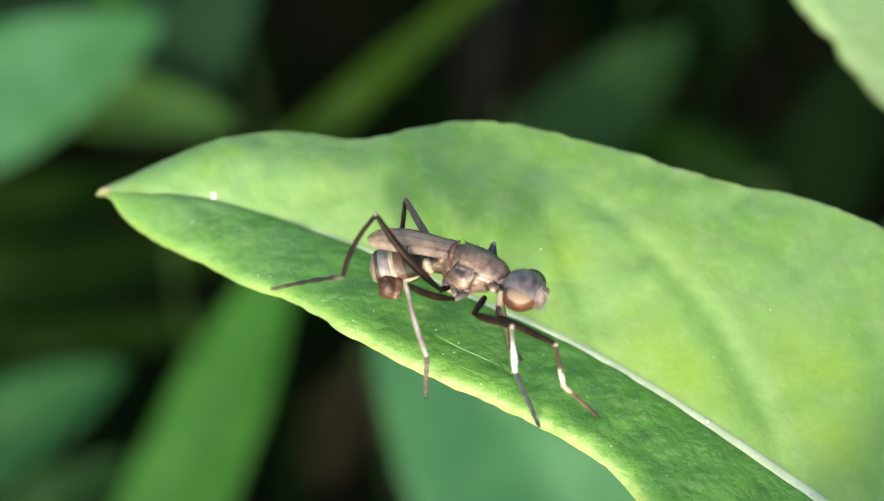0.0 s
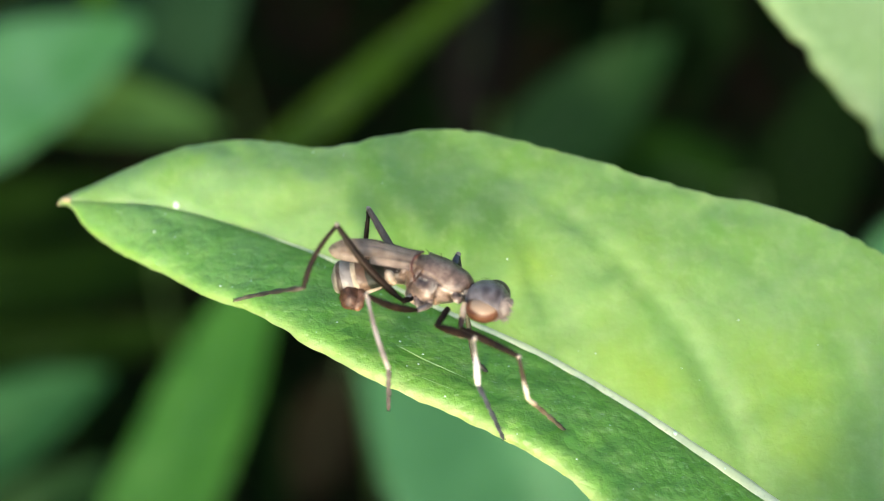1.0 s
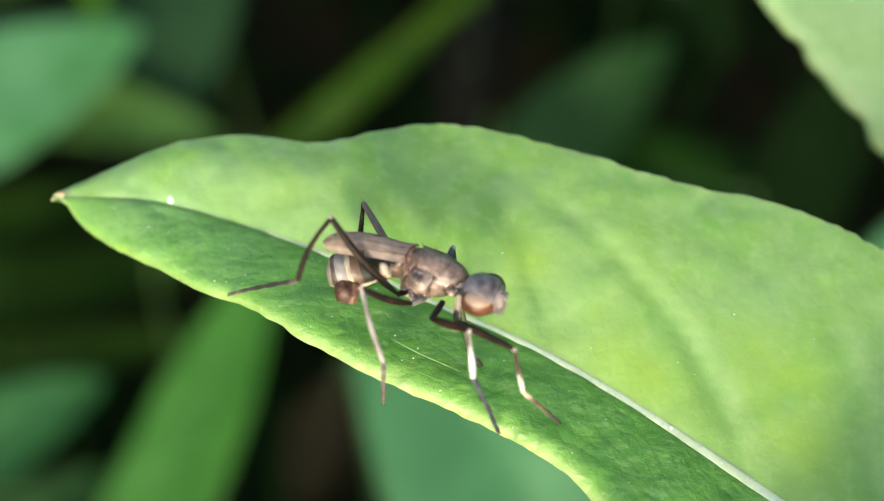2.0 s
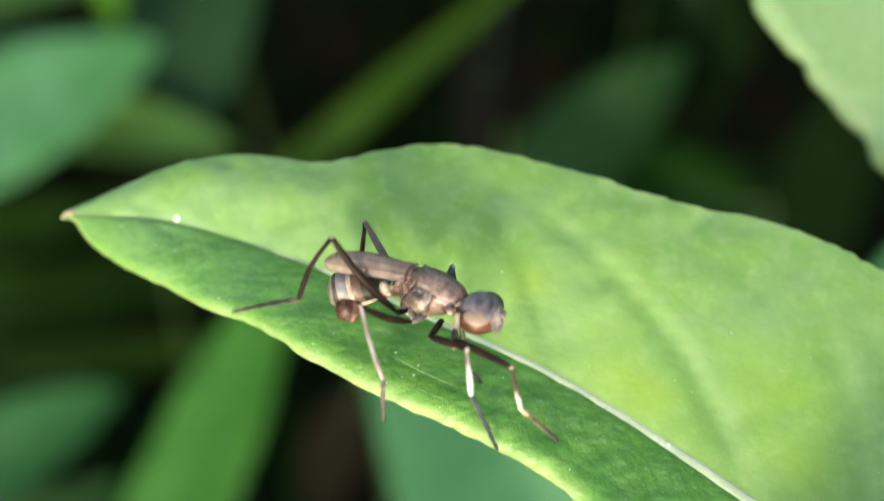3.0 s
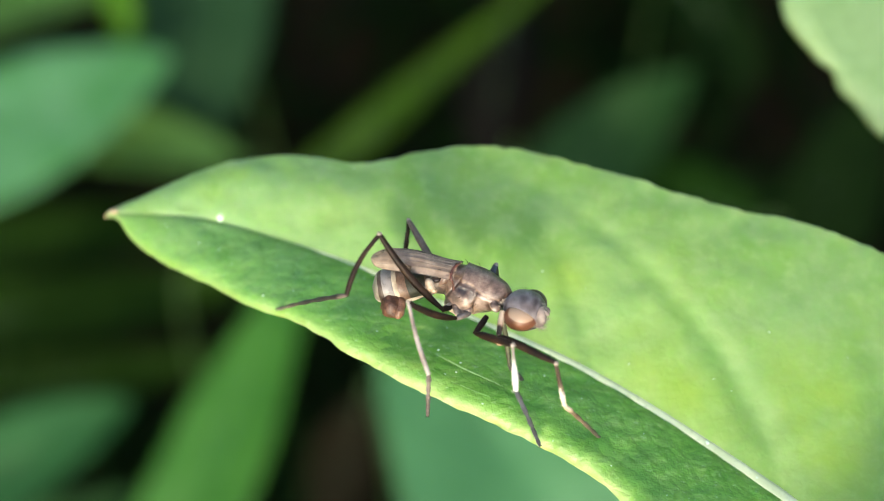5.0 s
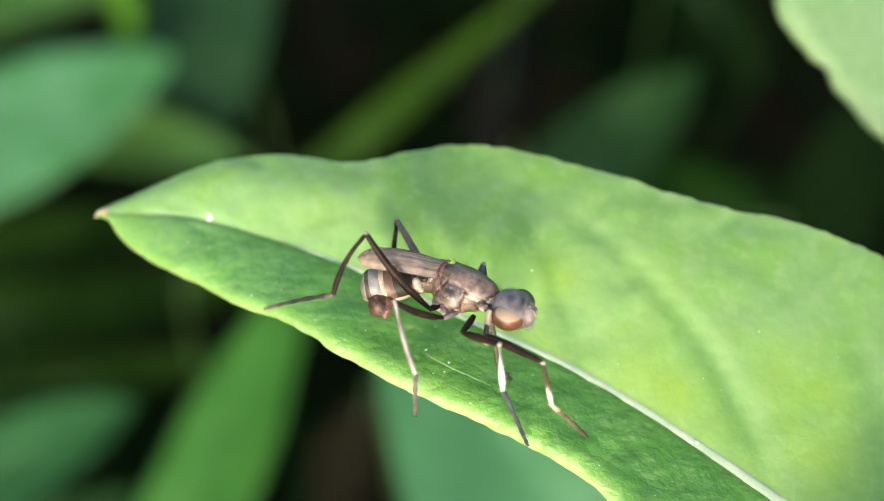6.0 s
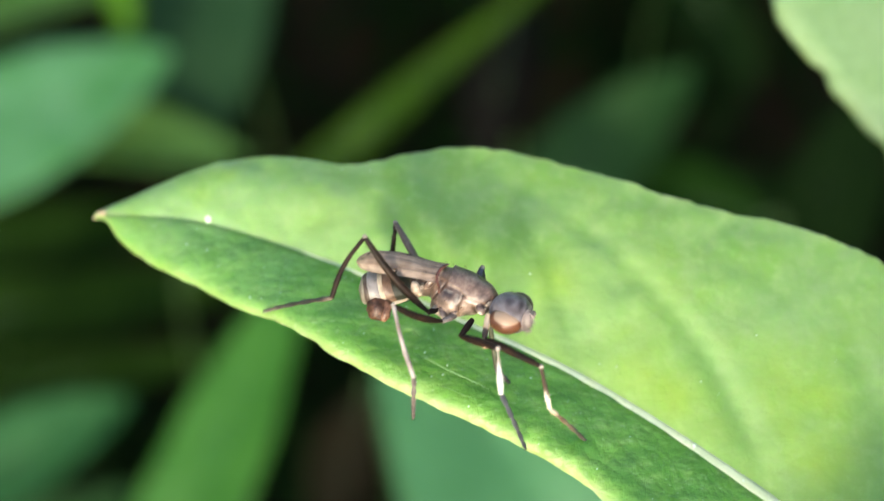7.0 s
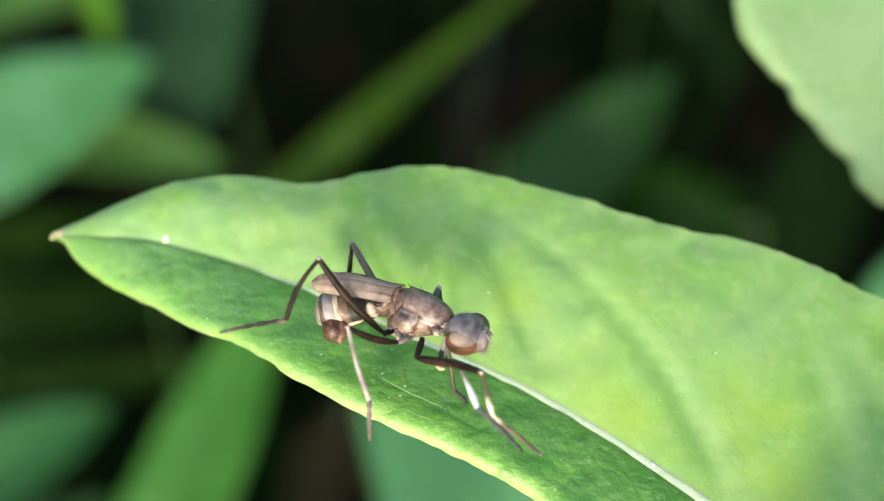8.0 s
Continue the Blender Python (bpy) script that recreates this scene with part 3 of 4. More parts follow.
    stalk = [curve_at(RIB, 0.96), base, base + Vector((0.006, -0.006, -0.004)), base.lerp(foot, 0.4) + Vector((0.01, 0, 0)), foot]
    part("stalk", mesh("stalk", *sweep(stalk, [0.0004, 0.0006, 0.0008, 0.0012, 0.0016], 10), M_STEM), leaf, "green leaf stalk")


make_leaf()


# ---- plants behind ----
def make_plant(name, label, base, end, width, facing, material, bend=0.0, root=(0, 0), peak=0.45, blade=False, category="leaf", fold=0.12, ragged=0.5, rib=None):
    """A leaf of its own stalk: from base to end (stage millimetres), half as wide as width, its top to facing."""
    base, end, facing = Vector(base) * MM, Vector(end) * MM, Vector(facing).normalized()
    axis = end - base
    side = axis.cross(facing).normalized()
    up = side.cross(axis).normalized()
    verts, faces = [], []
    rows, cols = 90, 17
    for k in range(rows + 1):
        u = k / rows
        if blade:
            w = min(1.0, (1 - u) * 2.2) ** 0.7 * (1 - 0.35 * u)
        else:
            w = math.sin(math.pi * u ** (math.log(0.5) / math.log(peak))) ** 0.75 if 0 < u < 1 else 0.0
        p = base + axis * u + up * (bend * MM * math.sin(math.pi * u))
        for j in range(cols):
            v = 2 * j / (cols - 1) - 1
            q = p + side * (v * w * width * MM / 2) + up * (abs(v) * w * width * MM * fold)
            q += up * (0.0006 * noise.noise(q * 120) * w)
            if abs(v) > 0.8:
                q += side * (v * (abs(v) - 0.8) * 5 * ragged * MM * (0.5 * noise.noise(q * 300) + 0.2 * noise.noise(q * 900)) * w)
            verts.append(q)
    for k in range(rows):
        for j in range(cols - 1):
            a = k * cols + j
            faces.append((a, a + 1, a + cols + 1, a + cols))
    ob = new(name, None)
    ob.matrix_world = STAGE
    tagged(ob, label, category)
    b = part("blade", mesh("blade", verts, faces, material), ob)
    solid = b.modifiers.new("thickness", 'SOLIDIFY')
    solid.thickness = 0.0003
    ribs = [base + axis * u + up * (bend * MM * math.sin(math.pi * u) + 0.0001) for u in [k / 12 for k in range(13)]]
    part("midrib", mesh("midrib", *sweep(ribs, [0.0005 * (1 - 0.85 * k / 12) for k in range(13)], 8, up), rib or M_STEM), ob)
    wb = STAGE @ base
    foot = STAGE.inverted() @ Vector((wb.x + root[0] * MM, wb.y + root[1] * MM, GROUND - 0.002))
    stalk = [base + axis * 0.02, base - axis.normalized() * 0.004, base.lerp(foot, 0.45) - axis.normalized() * 0.006, foot]
    part("stalk", mesh("stalk", *sweep(stalk, [0.0005, 0.0007, 0.001, 0.0014], 8, (1, 0.1, 0.1)), M_STEM), ob, "green stalk")
    return ob


UPWARD = (0.05, 0.4, 0.9)
make_plant("leaf", "pale yellow-green leaf with a wavy edge in full sun", (39.02, -0.67, -16.00), (13.37, 26.21, -15.00), 17.7, (-0.1, 0.3, 0.93), M_PALE, 1.0, (40, 30), 0.5, fold=0.05, ragged=1.9)
make_plant("leaf", "blue-green leaf below the folded leaf", (44.1, -80.4, -151.5), (-10.9, 2.3, -161.7), 44.9, UPWARD, M_TEAL, 1.5, (20, 10))
make_plant("leaf", "large blurred sunlit leaf with a blue-green sheen", (-141.53, 5.53, -199.10), (-59.47, 49.10, -212.70), 33.0, UPWARD, M_SHEEN, 1.2, (-10, 20), 0.55, fold=0.02)
make_plant("leaf", "green leaf above a larger sunlit leaf", (-143.3, 51.0, -221.2), (-71.9, 68.1, -228.0), 17.8, UPWARD, M_SAGE, 1.0, (-20, 30))
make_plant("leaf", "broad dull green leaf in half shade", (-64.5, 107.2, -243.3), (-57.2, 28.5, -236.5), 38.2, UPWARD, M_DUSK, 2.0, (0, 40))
make_plant("leaf", "sage green leaf half hidden behind a brighter one", (-127.7, 42.1, -219.5), (-44.4, 27.5, -226.3), 18.7, UPWARD, M_SAGE, 1.0, (-20, 20), 0.55)
make_plant("grass_blade", "olive green grass blade leaning across", (-59.1, 0.5, -236.5), (28.0, 73.6, -222.9), 10.2, UPWARD, M_OLIVE, 1.0, (-10, 10), blade=True, category="grass")
make_plant("grass_blade", "broad green grass blade in sun", (-58.4, -71.9, -175.3), (-25.3, 12.9, -199.1), 22.4, UPWARD, M_BLADE, 2.0, (-15, 0), blade=True, category="grass", rib=M_TEAL)
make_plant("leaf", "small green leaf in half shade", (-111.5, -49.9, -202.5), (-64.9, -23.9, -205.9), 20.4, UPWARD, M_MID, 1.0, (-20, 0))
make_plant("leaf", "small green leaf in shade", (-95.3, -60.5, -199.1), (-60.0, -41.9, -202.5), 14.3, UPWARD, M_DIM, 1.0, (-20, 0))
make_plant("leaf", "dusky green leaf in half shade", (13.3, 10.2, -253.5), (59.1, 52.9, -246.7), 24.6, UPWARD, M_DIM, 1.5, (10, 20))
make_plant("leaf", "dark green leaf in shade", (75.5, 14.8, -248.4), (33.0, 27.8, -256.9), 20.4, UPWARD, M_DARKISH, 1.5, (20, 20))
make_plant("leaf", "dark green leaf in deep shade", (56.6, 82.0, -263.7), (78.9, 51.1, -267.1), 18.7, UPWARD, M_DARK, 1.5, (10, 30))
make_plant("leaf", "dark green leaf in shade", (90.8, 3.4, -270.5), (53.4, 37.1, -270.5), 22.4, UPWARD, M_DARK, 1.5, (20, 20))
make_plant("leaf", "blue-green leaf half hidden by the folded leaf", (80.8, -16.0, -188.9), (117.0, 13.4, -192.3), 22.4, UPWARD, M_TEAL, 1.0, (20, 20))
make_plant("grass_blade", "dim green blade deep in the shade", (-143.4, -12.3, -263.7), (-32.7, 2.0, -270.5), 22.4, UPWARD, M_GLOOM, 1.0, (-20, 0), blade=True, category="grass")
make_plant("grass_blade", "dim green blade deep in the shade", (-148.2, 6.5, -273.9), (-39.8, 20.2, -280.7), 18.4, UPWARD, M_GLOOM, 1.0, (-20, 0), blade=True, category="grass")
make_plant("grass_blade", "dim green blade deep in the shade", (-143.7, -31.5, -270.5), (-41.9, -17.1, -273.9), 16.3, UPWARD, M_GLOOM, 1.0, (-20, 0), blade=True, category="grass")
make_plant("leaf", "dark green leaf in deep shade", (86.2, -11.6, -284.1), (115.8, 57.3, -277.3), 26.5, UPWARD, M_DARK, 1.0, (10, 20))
make_plant("grass_blade", "fresh lime green grass tip in sun", (-76.1, 80.9, -214.4), (-68.5, 45.4, -221.2), 7.5, UPWARD, M_LIME, 0.5, (10, 30), blade=True, category="grass")
# two brown leaf shapes added to stand for brown patches of soil
make_plant("leaf", "brown leaf shape added for a brown patch between the stems", (-21.6, -29.4, -279.0), (-34.3, -66.8, -285.8), 18.7, UPWARD, M_BROWN, 1.0, (5, 0), fold=0.05)
make_plant("leaf", "dark brown leaf shape added where soil shows in the shade", (18.3, 82.7, -296.0), (9.0, 31.2, -302.8), 20.4, UPWARD, M_BROWN_DARK, 1.0, (5, 20), fold=0.05)
# added out of view, only to shade the folded leaf's lower right
make_plant("leaf", "unseen green leaf added to cast shade on the folded leaf", (28.6, -15.7, 11.5), (4.7, -25.9, 11.5), 14.6, (-0.02, -0.5, 0.865), M_GREEN, 0.5, (30, -10))


def make_undergrowth():
    """Dim grass and leaves close to the soil, shade put into their skin colour."""
    rng = random.Random(5)
    pieces = []
    for k in range(800):
        x, y = rng.uniform(-0.3, 0.3), rng.uniform(-0.05, 0.55)
        length, width = rng.uniform(0.05, 0.13), rng.uniform(0.003, 0.010)
        a, lean = rng.uniform(0, 2 * math.pi), rng.uniform(0.3, 1.1)
        way = Vector((math.cos(a) * math.sin(lean), math.sin(a) * math.sin(lean), math.cos(lean)))
        side = way.cross(Vector((0, 0, 1))).normalized()
        verts, faces = [], []
        for i in range(7):
            u = i / 6
            p = Vector((x, y, GROUND - 0.002)) + way * (length * u) - Vector((0, 0, 0.35 * length * u * u))
            w = width * math.sin(math.pi * (0.15 + 0.85 * u)) ** 0.8
            verts += [p - side * w / 2, p + side * w / 2 + Vector((0, 0, 0.0005))]
        for i in range(6):
            faces.append((2 * i, 2 * i + 1, 2 * i + 3, 2 * i + 2))
        pieces.append((verts, faces))
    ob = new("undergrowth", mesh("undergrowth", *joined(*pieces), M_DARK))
    tagged(ob, "dim grass and small leaves near the soil", "undergrowth", kind="stuff")


make_undergrowth()



def make_shade_thicket():
    """Bushes added round about, out of view, to shade the soil and close the place; open towards the sun above their
    tops.
    """
    rng = random.Random(21)
    pieces = []
    for k in range(9000):
        a = rng.uniform(0, 2 * math.pi)
        r = 0.46 + 0.08 * noise.noise(Vector((a * 2.0, 5, 0))) + 0.75 * rng.random() ** 2.2
        behind = max(0.0, math.cos(a + math.pi / 2)) # 1 on the sun's side
        top = 0.42 - 0.44 * min(1.0, 1.6 * behind) + 0.02 * noise.noise(Vector((a * 6, r * 9, 0)))
        z = GROUND + (top - GROUND) * rng.random() ** 0.8
        p = Vector((r * math.cos(a), r * math.sin(a) + 0.03, z))
        length, width = rng.uniform(0.035, 0.07), rng.uniform(0.018, 0.034)
        way = Vector((rng.gauss(0, 1), rng.gauss(0, 1), rng.gauss(0, 0.5))).normalized()
        side = way.cross(Vector((rng.gauss(0, 0.4), rng.gauss(0, 0.4), 1))).normalized()
        up = side.cross(way)
        verts = []
        for u, w in ((0, 0.0), (0.3, 0.9), (0.6, 0.8), (1, 0.0)):
            c = p + way * (length * (u - 0.5)) - up * (0.15 * length * u * u)
            verts += [c - side * w * width / 2, c, c + side * w * width / 2 + up * 0.0005]
        faces = []
        for i in range(3):
            for j in range(2):
                q = 3 * i + j
                faces.append((q, q + 1, q + 4, q + 3))
        pieces.append((verts, faces))
    ob = new("shade_thicket", mesh("shade_thicket", *joined(*pieces), M_GREEN))
    tagged(ob, "unseen dense green bushes added to shade the soil", "bushes", kind="stuff")


make_shade_thicket()

# ---- the fly ----
fly = new("fly", None)
fly.matrix_world = STAGE
tagged(fly, "slender long-legged brown fly standing across the leaf fold", "fly")


def bell(x, middle, breadth):
    return math.exp(-((x - middle) / breadth) ** 2)


def clamp(x):
    return min(1.0, max(0.0, x))


def toned(name, verts, faces, material, tone):
    me = mesh(name, verts, faces, material)
    me.attributes.new("tone", 'FLOAT', 'POINT').data.foreach_set("value", tone)
    return me


def bristle(root, way, length, thick=0.000012, droop=0.00005):
    way = Vector(way).normalized()
    return sweep([root - way * 0.00005, root + way * length * 0.5, root + way * length - Vector((droop, 0, 0))], [thick, thick * 0.7, thick * 0.2], 5, (0.4, 0.13, 1), 5)


THORAX_LINE = vecs(((0.06, -0.38, 3.55), (0.28, -0.43, 3.60), (0.64, -0.60, 3.65), (1.14, -0.65, 3.75), (1.56, -0.73, 3.90), (1.88, -0.78, 4.00), (2.11, -0.87, 4.05), (2.24, -0.96, 4.10)))
THORAX_SIZE = [Vector(p) * MM for p in ((0.3, 0.42), (0.6, 0.69), (0.72, 0.90), (0.70, 0.78), (0.60, 0.64), (0.46, 0.47), (0.28, 0.26), (0.08, 0.06))]
THORAX_BORDER = (37, 30, 24, 15, -4, -22, -36, -45)  # where the back plate ends on the flank, in degrees


def make_thorax():
    """A smooth satin back plate over furrowed, mottled flanks, with a ridge along the plate's lower border."""
    steps, sides = 120, 96
    verts, faces, tone = [], [], []
    up = Vector((0, 0.985, 0.17))
    for k in range(steps + 1):
        t = k / steps
        p, r = curve_at(THORAX_LINE, t), curve_at(THORAX_SIZE, t)
        way = (curve_at(THORAX_LINE, min(1, t + 0.01)) - curve_at(THORAX_LINE, max(0, t - 0.01))).normalized()
        side = way.cross(up).normalized()
        top = side.cross(way)
        edge = curve_at(THORAX_BORDER, t)
        for j in range(sides):
            a = 360 * j / sides
            a = a - 360 if a > 270 else a
            low = a if a < 90 else 180 - a
            q = p + side * (math.cos(radians(a)) * r[0]) + top * (math.sin(radians(a)) * r[1])
            n0, n1, n2 = noise.noise(q * 900 + Vector((5, 2, 9))), noise.noise(q * 2400), noise.noise(q * 6000 + Vector((3, 1, 7)))
            border = edge + 5 * n1
            plate = clamp((low - border) / 6)
            under = 1 - plate
            depth = border - low  # degrees below the plate
            ridge = bell(depth, 7, 6) * clamp((t - 0.42) / 0.12) * clamp((0.92 - t) / 0.1)
            pit = bell(t, 0.34, 0.11) * bell(depth, 16, 13)
            rear_pit = bell(t, 0.60, 0.05) * bell(depth, 30, 12)
            furrow = clamp(sum(bell(t - 0.0012 * low + 0.012 * n1, t0, 0.013) for t0 in (0.20, 0.47, 0.72)))
            bulge = bell(t, 0.28, 0.10) * bell(low, -58, 24) + 0.8 * bell(t, 0.57, 0.09) * bell(low, -52, 18)
            m = 1 + 0.03 * plate - 0.05 * bell(depth, 2, 3.5)
            m += under * (0.07 * ridge - 0.10 * pit - 0.07 * rear_pit - 0.045 * furrow + 0.05 * bulge + 0.04 * n1 + 0.028 * n2)
            verts.append(p + side * (math.cos(radians(a)) * r[0] * m) + top * (math.sin(radians(a)) * r[1] * m))
            # the ridge's highlight is put into a paler tone; pits and furrows darker
            flank = 0.50 + 0.22 * n0 + 0.24 * n1 + 0.2 * n2 + 0.26 * bulge + 0.42 * ridge - 0.5 * pit - 0.4 * rear_pit - 0.2 * furrow
            back = 0.46 + 0.10 * n0 + 0.07 * n1 + 0.04 * n2 - 0.13 * bell(low, 78, 9) - 0.10 * clamp((t - 0.72) / 0.15)
            tone.append(clamp(plate * back + under * flank - 0.16 * bell(depth, 1, 3)))
    for k in range(steps):
        for j in range(sides):
            a, b = k * sides + j, k * sides + (j + 1) % sides
            faces.append((a, b, b + sides, a + sides))
    faces.append(tuple(range(sides)))
    faces.append(tuple(range(steps * sides, (steps + 1) * sides)))
    part("thorax", toned("thorax", verts, faces, M_THORAX, tone), fly, "satin brown thorax with mottled grey-brown flanks")


def make_body():
    make_thorax()
    # the waist: first belly ring and the plates behind the wing
    c = vecs(((0.41, -0.26, 3.60), (0.04, -0.30, 3.60), (-0.30, -0.38, 3.52), (-0.68, -0.45, 3.45)))
    v, f = sweep(c, [(0.0005, 0.00050), (0.00046, 0.00046), (0.00042, 0.00040), (0.00040, 0.00038)], 32, (0, 0.95, 0.3), 40)
    tone = []
    for i, p in enumerate(v):
        n = noise.noise(p * 2200) + 0.6 * noise.noise(p * 5200)
        v[i] = p + 0.00006 * noise.noise_vector(p * 2600)
        tone.append(clamp(0.36 + 0.34 * n))
    part("waist", toned("waist", v, f, M_THORAX, tone), fly, "mottled red-brown waist")
    for line, r in ((((0.53, 0.26, 4.30), (0.39, 0.18, 4.44), (0.27, 0.05, 4.57), (0.22, -0.11, 4.65)), 0.065), (((0.22, -0.09, 4.65), (0.24, -0.27, 4.67), (0.29, -0.44, 4.61), (0.29, -0.62, 4.45)), 0.05)):
        part("seam", mesh("seam", *sweep(vecs(line), [r * MM * (0.65 + 0.35 * (k % 2)) for k in range(len(line))], 10, (0, 0.2, 1), 30, 0.00004), M_SEAM), fly, "dark red-brown seam behind the back plate")
    c = vecs(((0.37, 0.06, 3.70), (0.19, 0.07, 3.75), (-0.06, 0.08, 3.60), (-0.23, 0.06, 3.40)))
    part("scutellum", mesh("scutellum", *sweep(c, [0.0002, 0.00026, 0.0002, 0.00006], 20, steps=20), M_SCUTUM), fly, "small brown shield between the wings")
    # lobes at the wing's root
    for line, size in ((((0.29, -0.04, 4.45), (0.11, -0.20, 4.55), (-0.06, -0.37, 4.50), (-0.15, -0.55, 4.35)), (0.06, 0.13, 0.13, 0.05)), (((-0.11, -0.18, 4.20), (-0.30, -0.26, 4.25), (-0.46, -0.30, 4.20)), (0.09, 0.15, 0.06))):
        v, f = sweep(vecs(line), [r * MM for r in size], 20, (0, 0.2, 1), 24, 0.00009)
        part("root_lobe", toned("root_lobe", v, f, M_THORAX, [clamp(0.45 + 0.7 * noise.noise(p * 3800)) for p in v]), fly, "pinkish brown lobe at the wing root")
    # plates that carry the legs
    for line, size, base in ((((0.34, -0.93, 3.88), (0.41, -1.19, 3.96), (0.48, -1.39, 4.00), (0.54, -1.61, 4.02)), (0.14, 0.18, 0.15, 0.09), 0.46), (((0.78, -1.04, 3.95), (0.78, -1.25, 3.96), (0.73, -1.41, 3.92), (0.65, -1.56, 3.92)), (0.14, 0.19, 0.16, 0.08), 0.46),
                             (((1.55, -1.00, 4.25), (1.64, -1.12, 4.28), (1.73, -1.25, 4.30), (1.84, -1.36, 4.30)), (0.10, 0.15, 0.14, 0.08), 0.45), (((0.24, -1.11, 4.00), (0.11, -1.20, 4.12), (-0.02, -1.26, 4.20)), (0.06, 0.08, 0.05), 0.75)):
        v, f = sweep(vecs(line), [r * MM for r in size], 24, (0, 0.2, 1), 30, 0.00010)
        part("flank_plate", toned("flank_plate", v, f, M_THORAX, [clamp(base + 0.7 * noise.noise(p * 3300) + 0.3 * noise.noise(p * 8000)) for p in v]), fly, "pale mottled plate above a leg")
    for x, r in (((1.87, -1.03, 4.50), 0.04), ((1.82, -1.16, 4.50), 0.03), ((1.93, -0.95, 4.48), 0.03)):
        part("neck_knob", mesh("neck_knob", *ball(Vector(x) * MM, (r * 1.2 * MM, r * MM, r * MM), None, 8, 12, 0.00001), M_CREAM), fly)
    p = Vector((-0.47, -0.47, 4.70)) * MM
    v, f = ball(p, (0.16 * MM, 0.23 * MM, 0.15 * MM), Euler((0, 0, radians(25))).to_matrix(), 24, 30, 0.00004)
    part("haltere", mesh("haltere", v, f, M_KNOB), fly, "cream knob behind the wing")
    part("haltere", mesh("haltere", *ball(Vector((-0.35, -0.66, 4.62)) * MM, (0.1 * MM, 0.09 * MM, 0.1 * MM), None, 12, 16, 0.00002), M_COXA), fly, "tan root of the cream knob")
    # stout bristles on the back and behind the head
    rng = random.Random(4)
    pieces = []
    for spot, way in (((0.41, 0.26, 4.00), (-0.5, 0.8, 0.2)), ((0.59, 0.28, 4.00), (-0.4, 0.9, 0.2)), ((0.78, 0.26, 4.00), (-0.4, 0.9, 0.2)), ((1.19, 0.15, 4.10), (-0.2, 0.9, 0.3)), ((1.59, -0.07, 4.10), (-0.1, 1.0, 0.2)),
                      ((2.01, -0.52, 4.20), (0.1, 1.0, 0.2)), ((2.15, -0.67, 4.10), (-0.2, 1.0, 0.2)), ((0.07, 0.24, 4.00), (-0.8, 0.5, 0.2)), ((-0.26, 0.37, 4.00), (-0.8, 0.5, 0.2)), ((-0.50, 0.43, 4.00), (-0.8, 0.5, 0.2)),
                      ((2.48, -0.74, 4.20), (-0.3, 1.0, 0.1)), ((2.67, -0.67, 4.10), (-0.25, 1.0, 0.1)), ((1.02, -1.12, 4.60), (-0.3, -0.4, 0.8)), ((0.51, -0.88, 4.60), (-0.5, -0.3, 0.8))):
        pieces.append(bristle(Vector(spot) * MM, way, rng.uniform(0.00012, 0.00022)))
    part("bristles", mesh("bristles", *joined(*pieces), M_LEG), fly, "fine dark bristles")
    part("neck", mesh("neck", *sweep(vecs(((2.00, -1.02, 4.10), (2.14, -1.09, 4.20), (2.37, -1.18, 4.20))), [0.0003, 0.0002, 0.0003], 14), M_PLEURA), fly, "short grey-brown neck")


BELLY_LINE = vecs(((-0.23, -0.41, 3.45), (-0.68, -0.45, 3.42), (-1.09, -0.49, 3.42), (-1.51, -0.51, 3.46), (-1.88, -0.51, 3.50), (-2.20, -0.53, 3.52), (-2.44, -0.54, 3.52)))
BELLY_SIZE = (0.30, 0.40, 0.47, 0.53, 0.57, 0.595, 0.605, 0.60, 0.55, 0.43, 0.05)


def belly_place(t, a, swell=1.0):
    """A place on the belly: t from the waist to its end, a the angle round it; its rings lean back below."""
    s = math.sin(a)
    t = clamp(t - 0.075 * (1 - s) * clamp(t * 3) * clamp((1 - t) * 7) - 0.03 * max(0.0, s) ** 2 * clamp((1 - t) * 7))
    p = curve_at(BELLY_LINE, t)
    r = curve_at(BELLY_SIZE, t) * MM * swell
    return p + Vector((0, 0.98, 0.2)) * (s * r) + Vector((0, -0.2, 0.98)) * (math.cos(a) * r * 0.95)


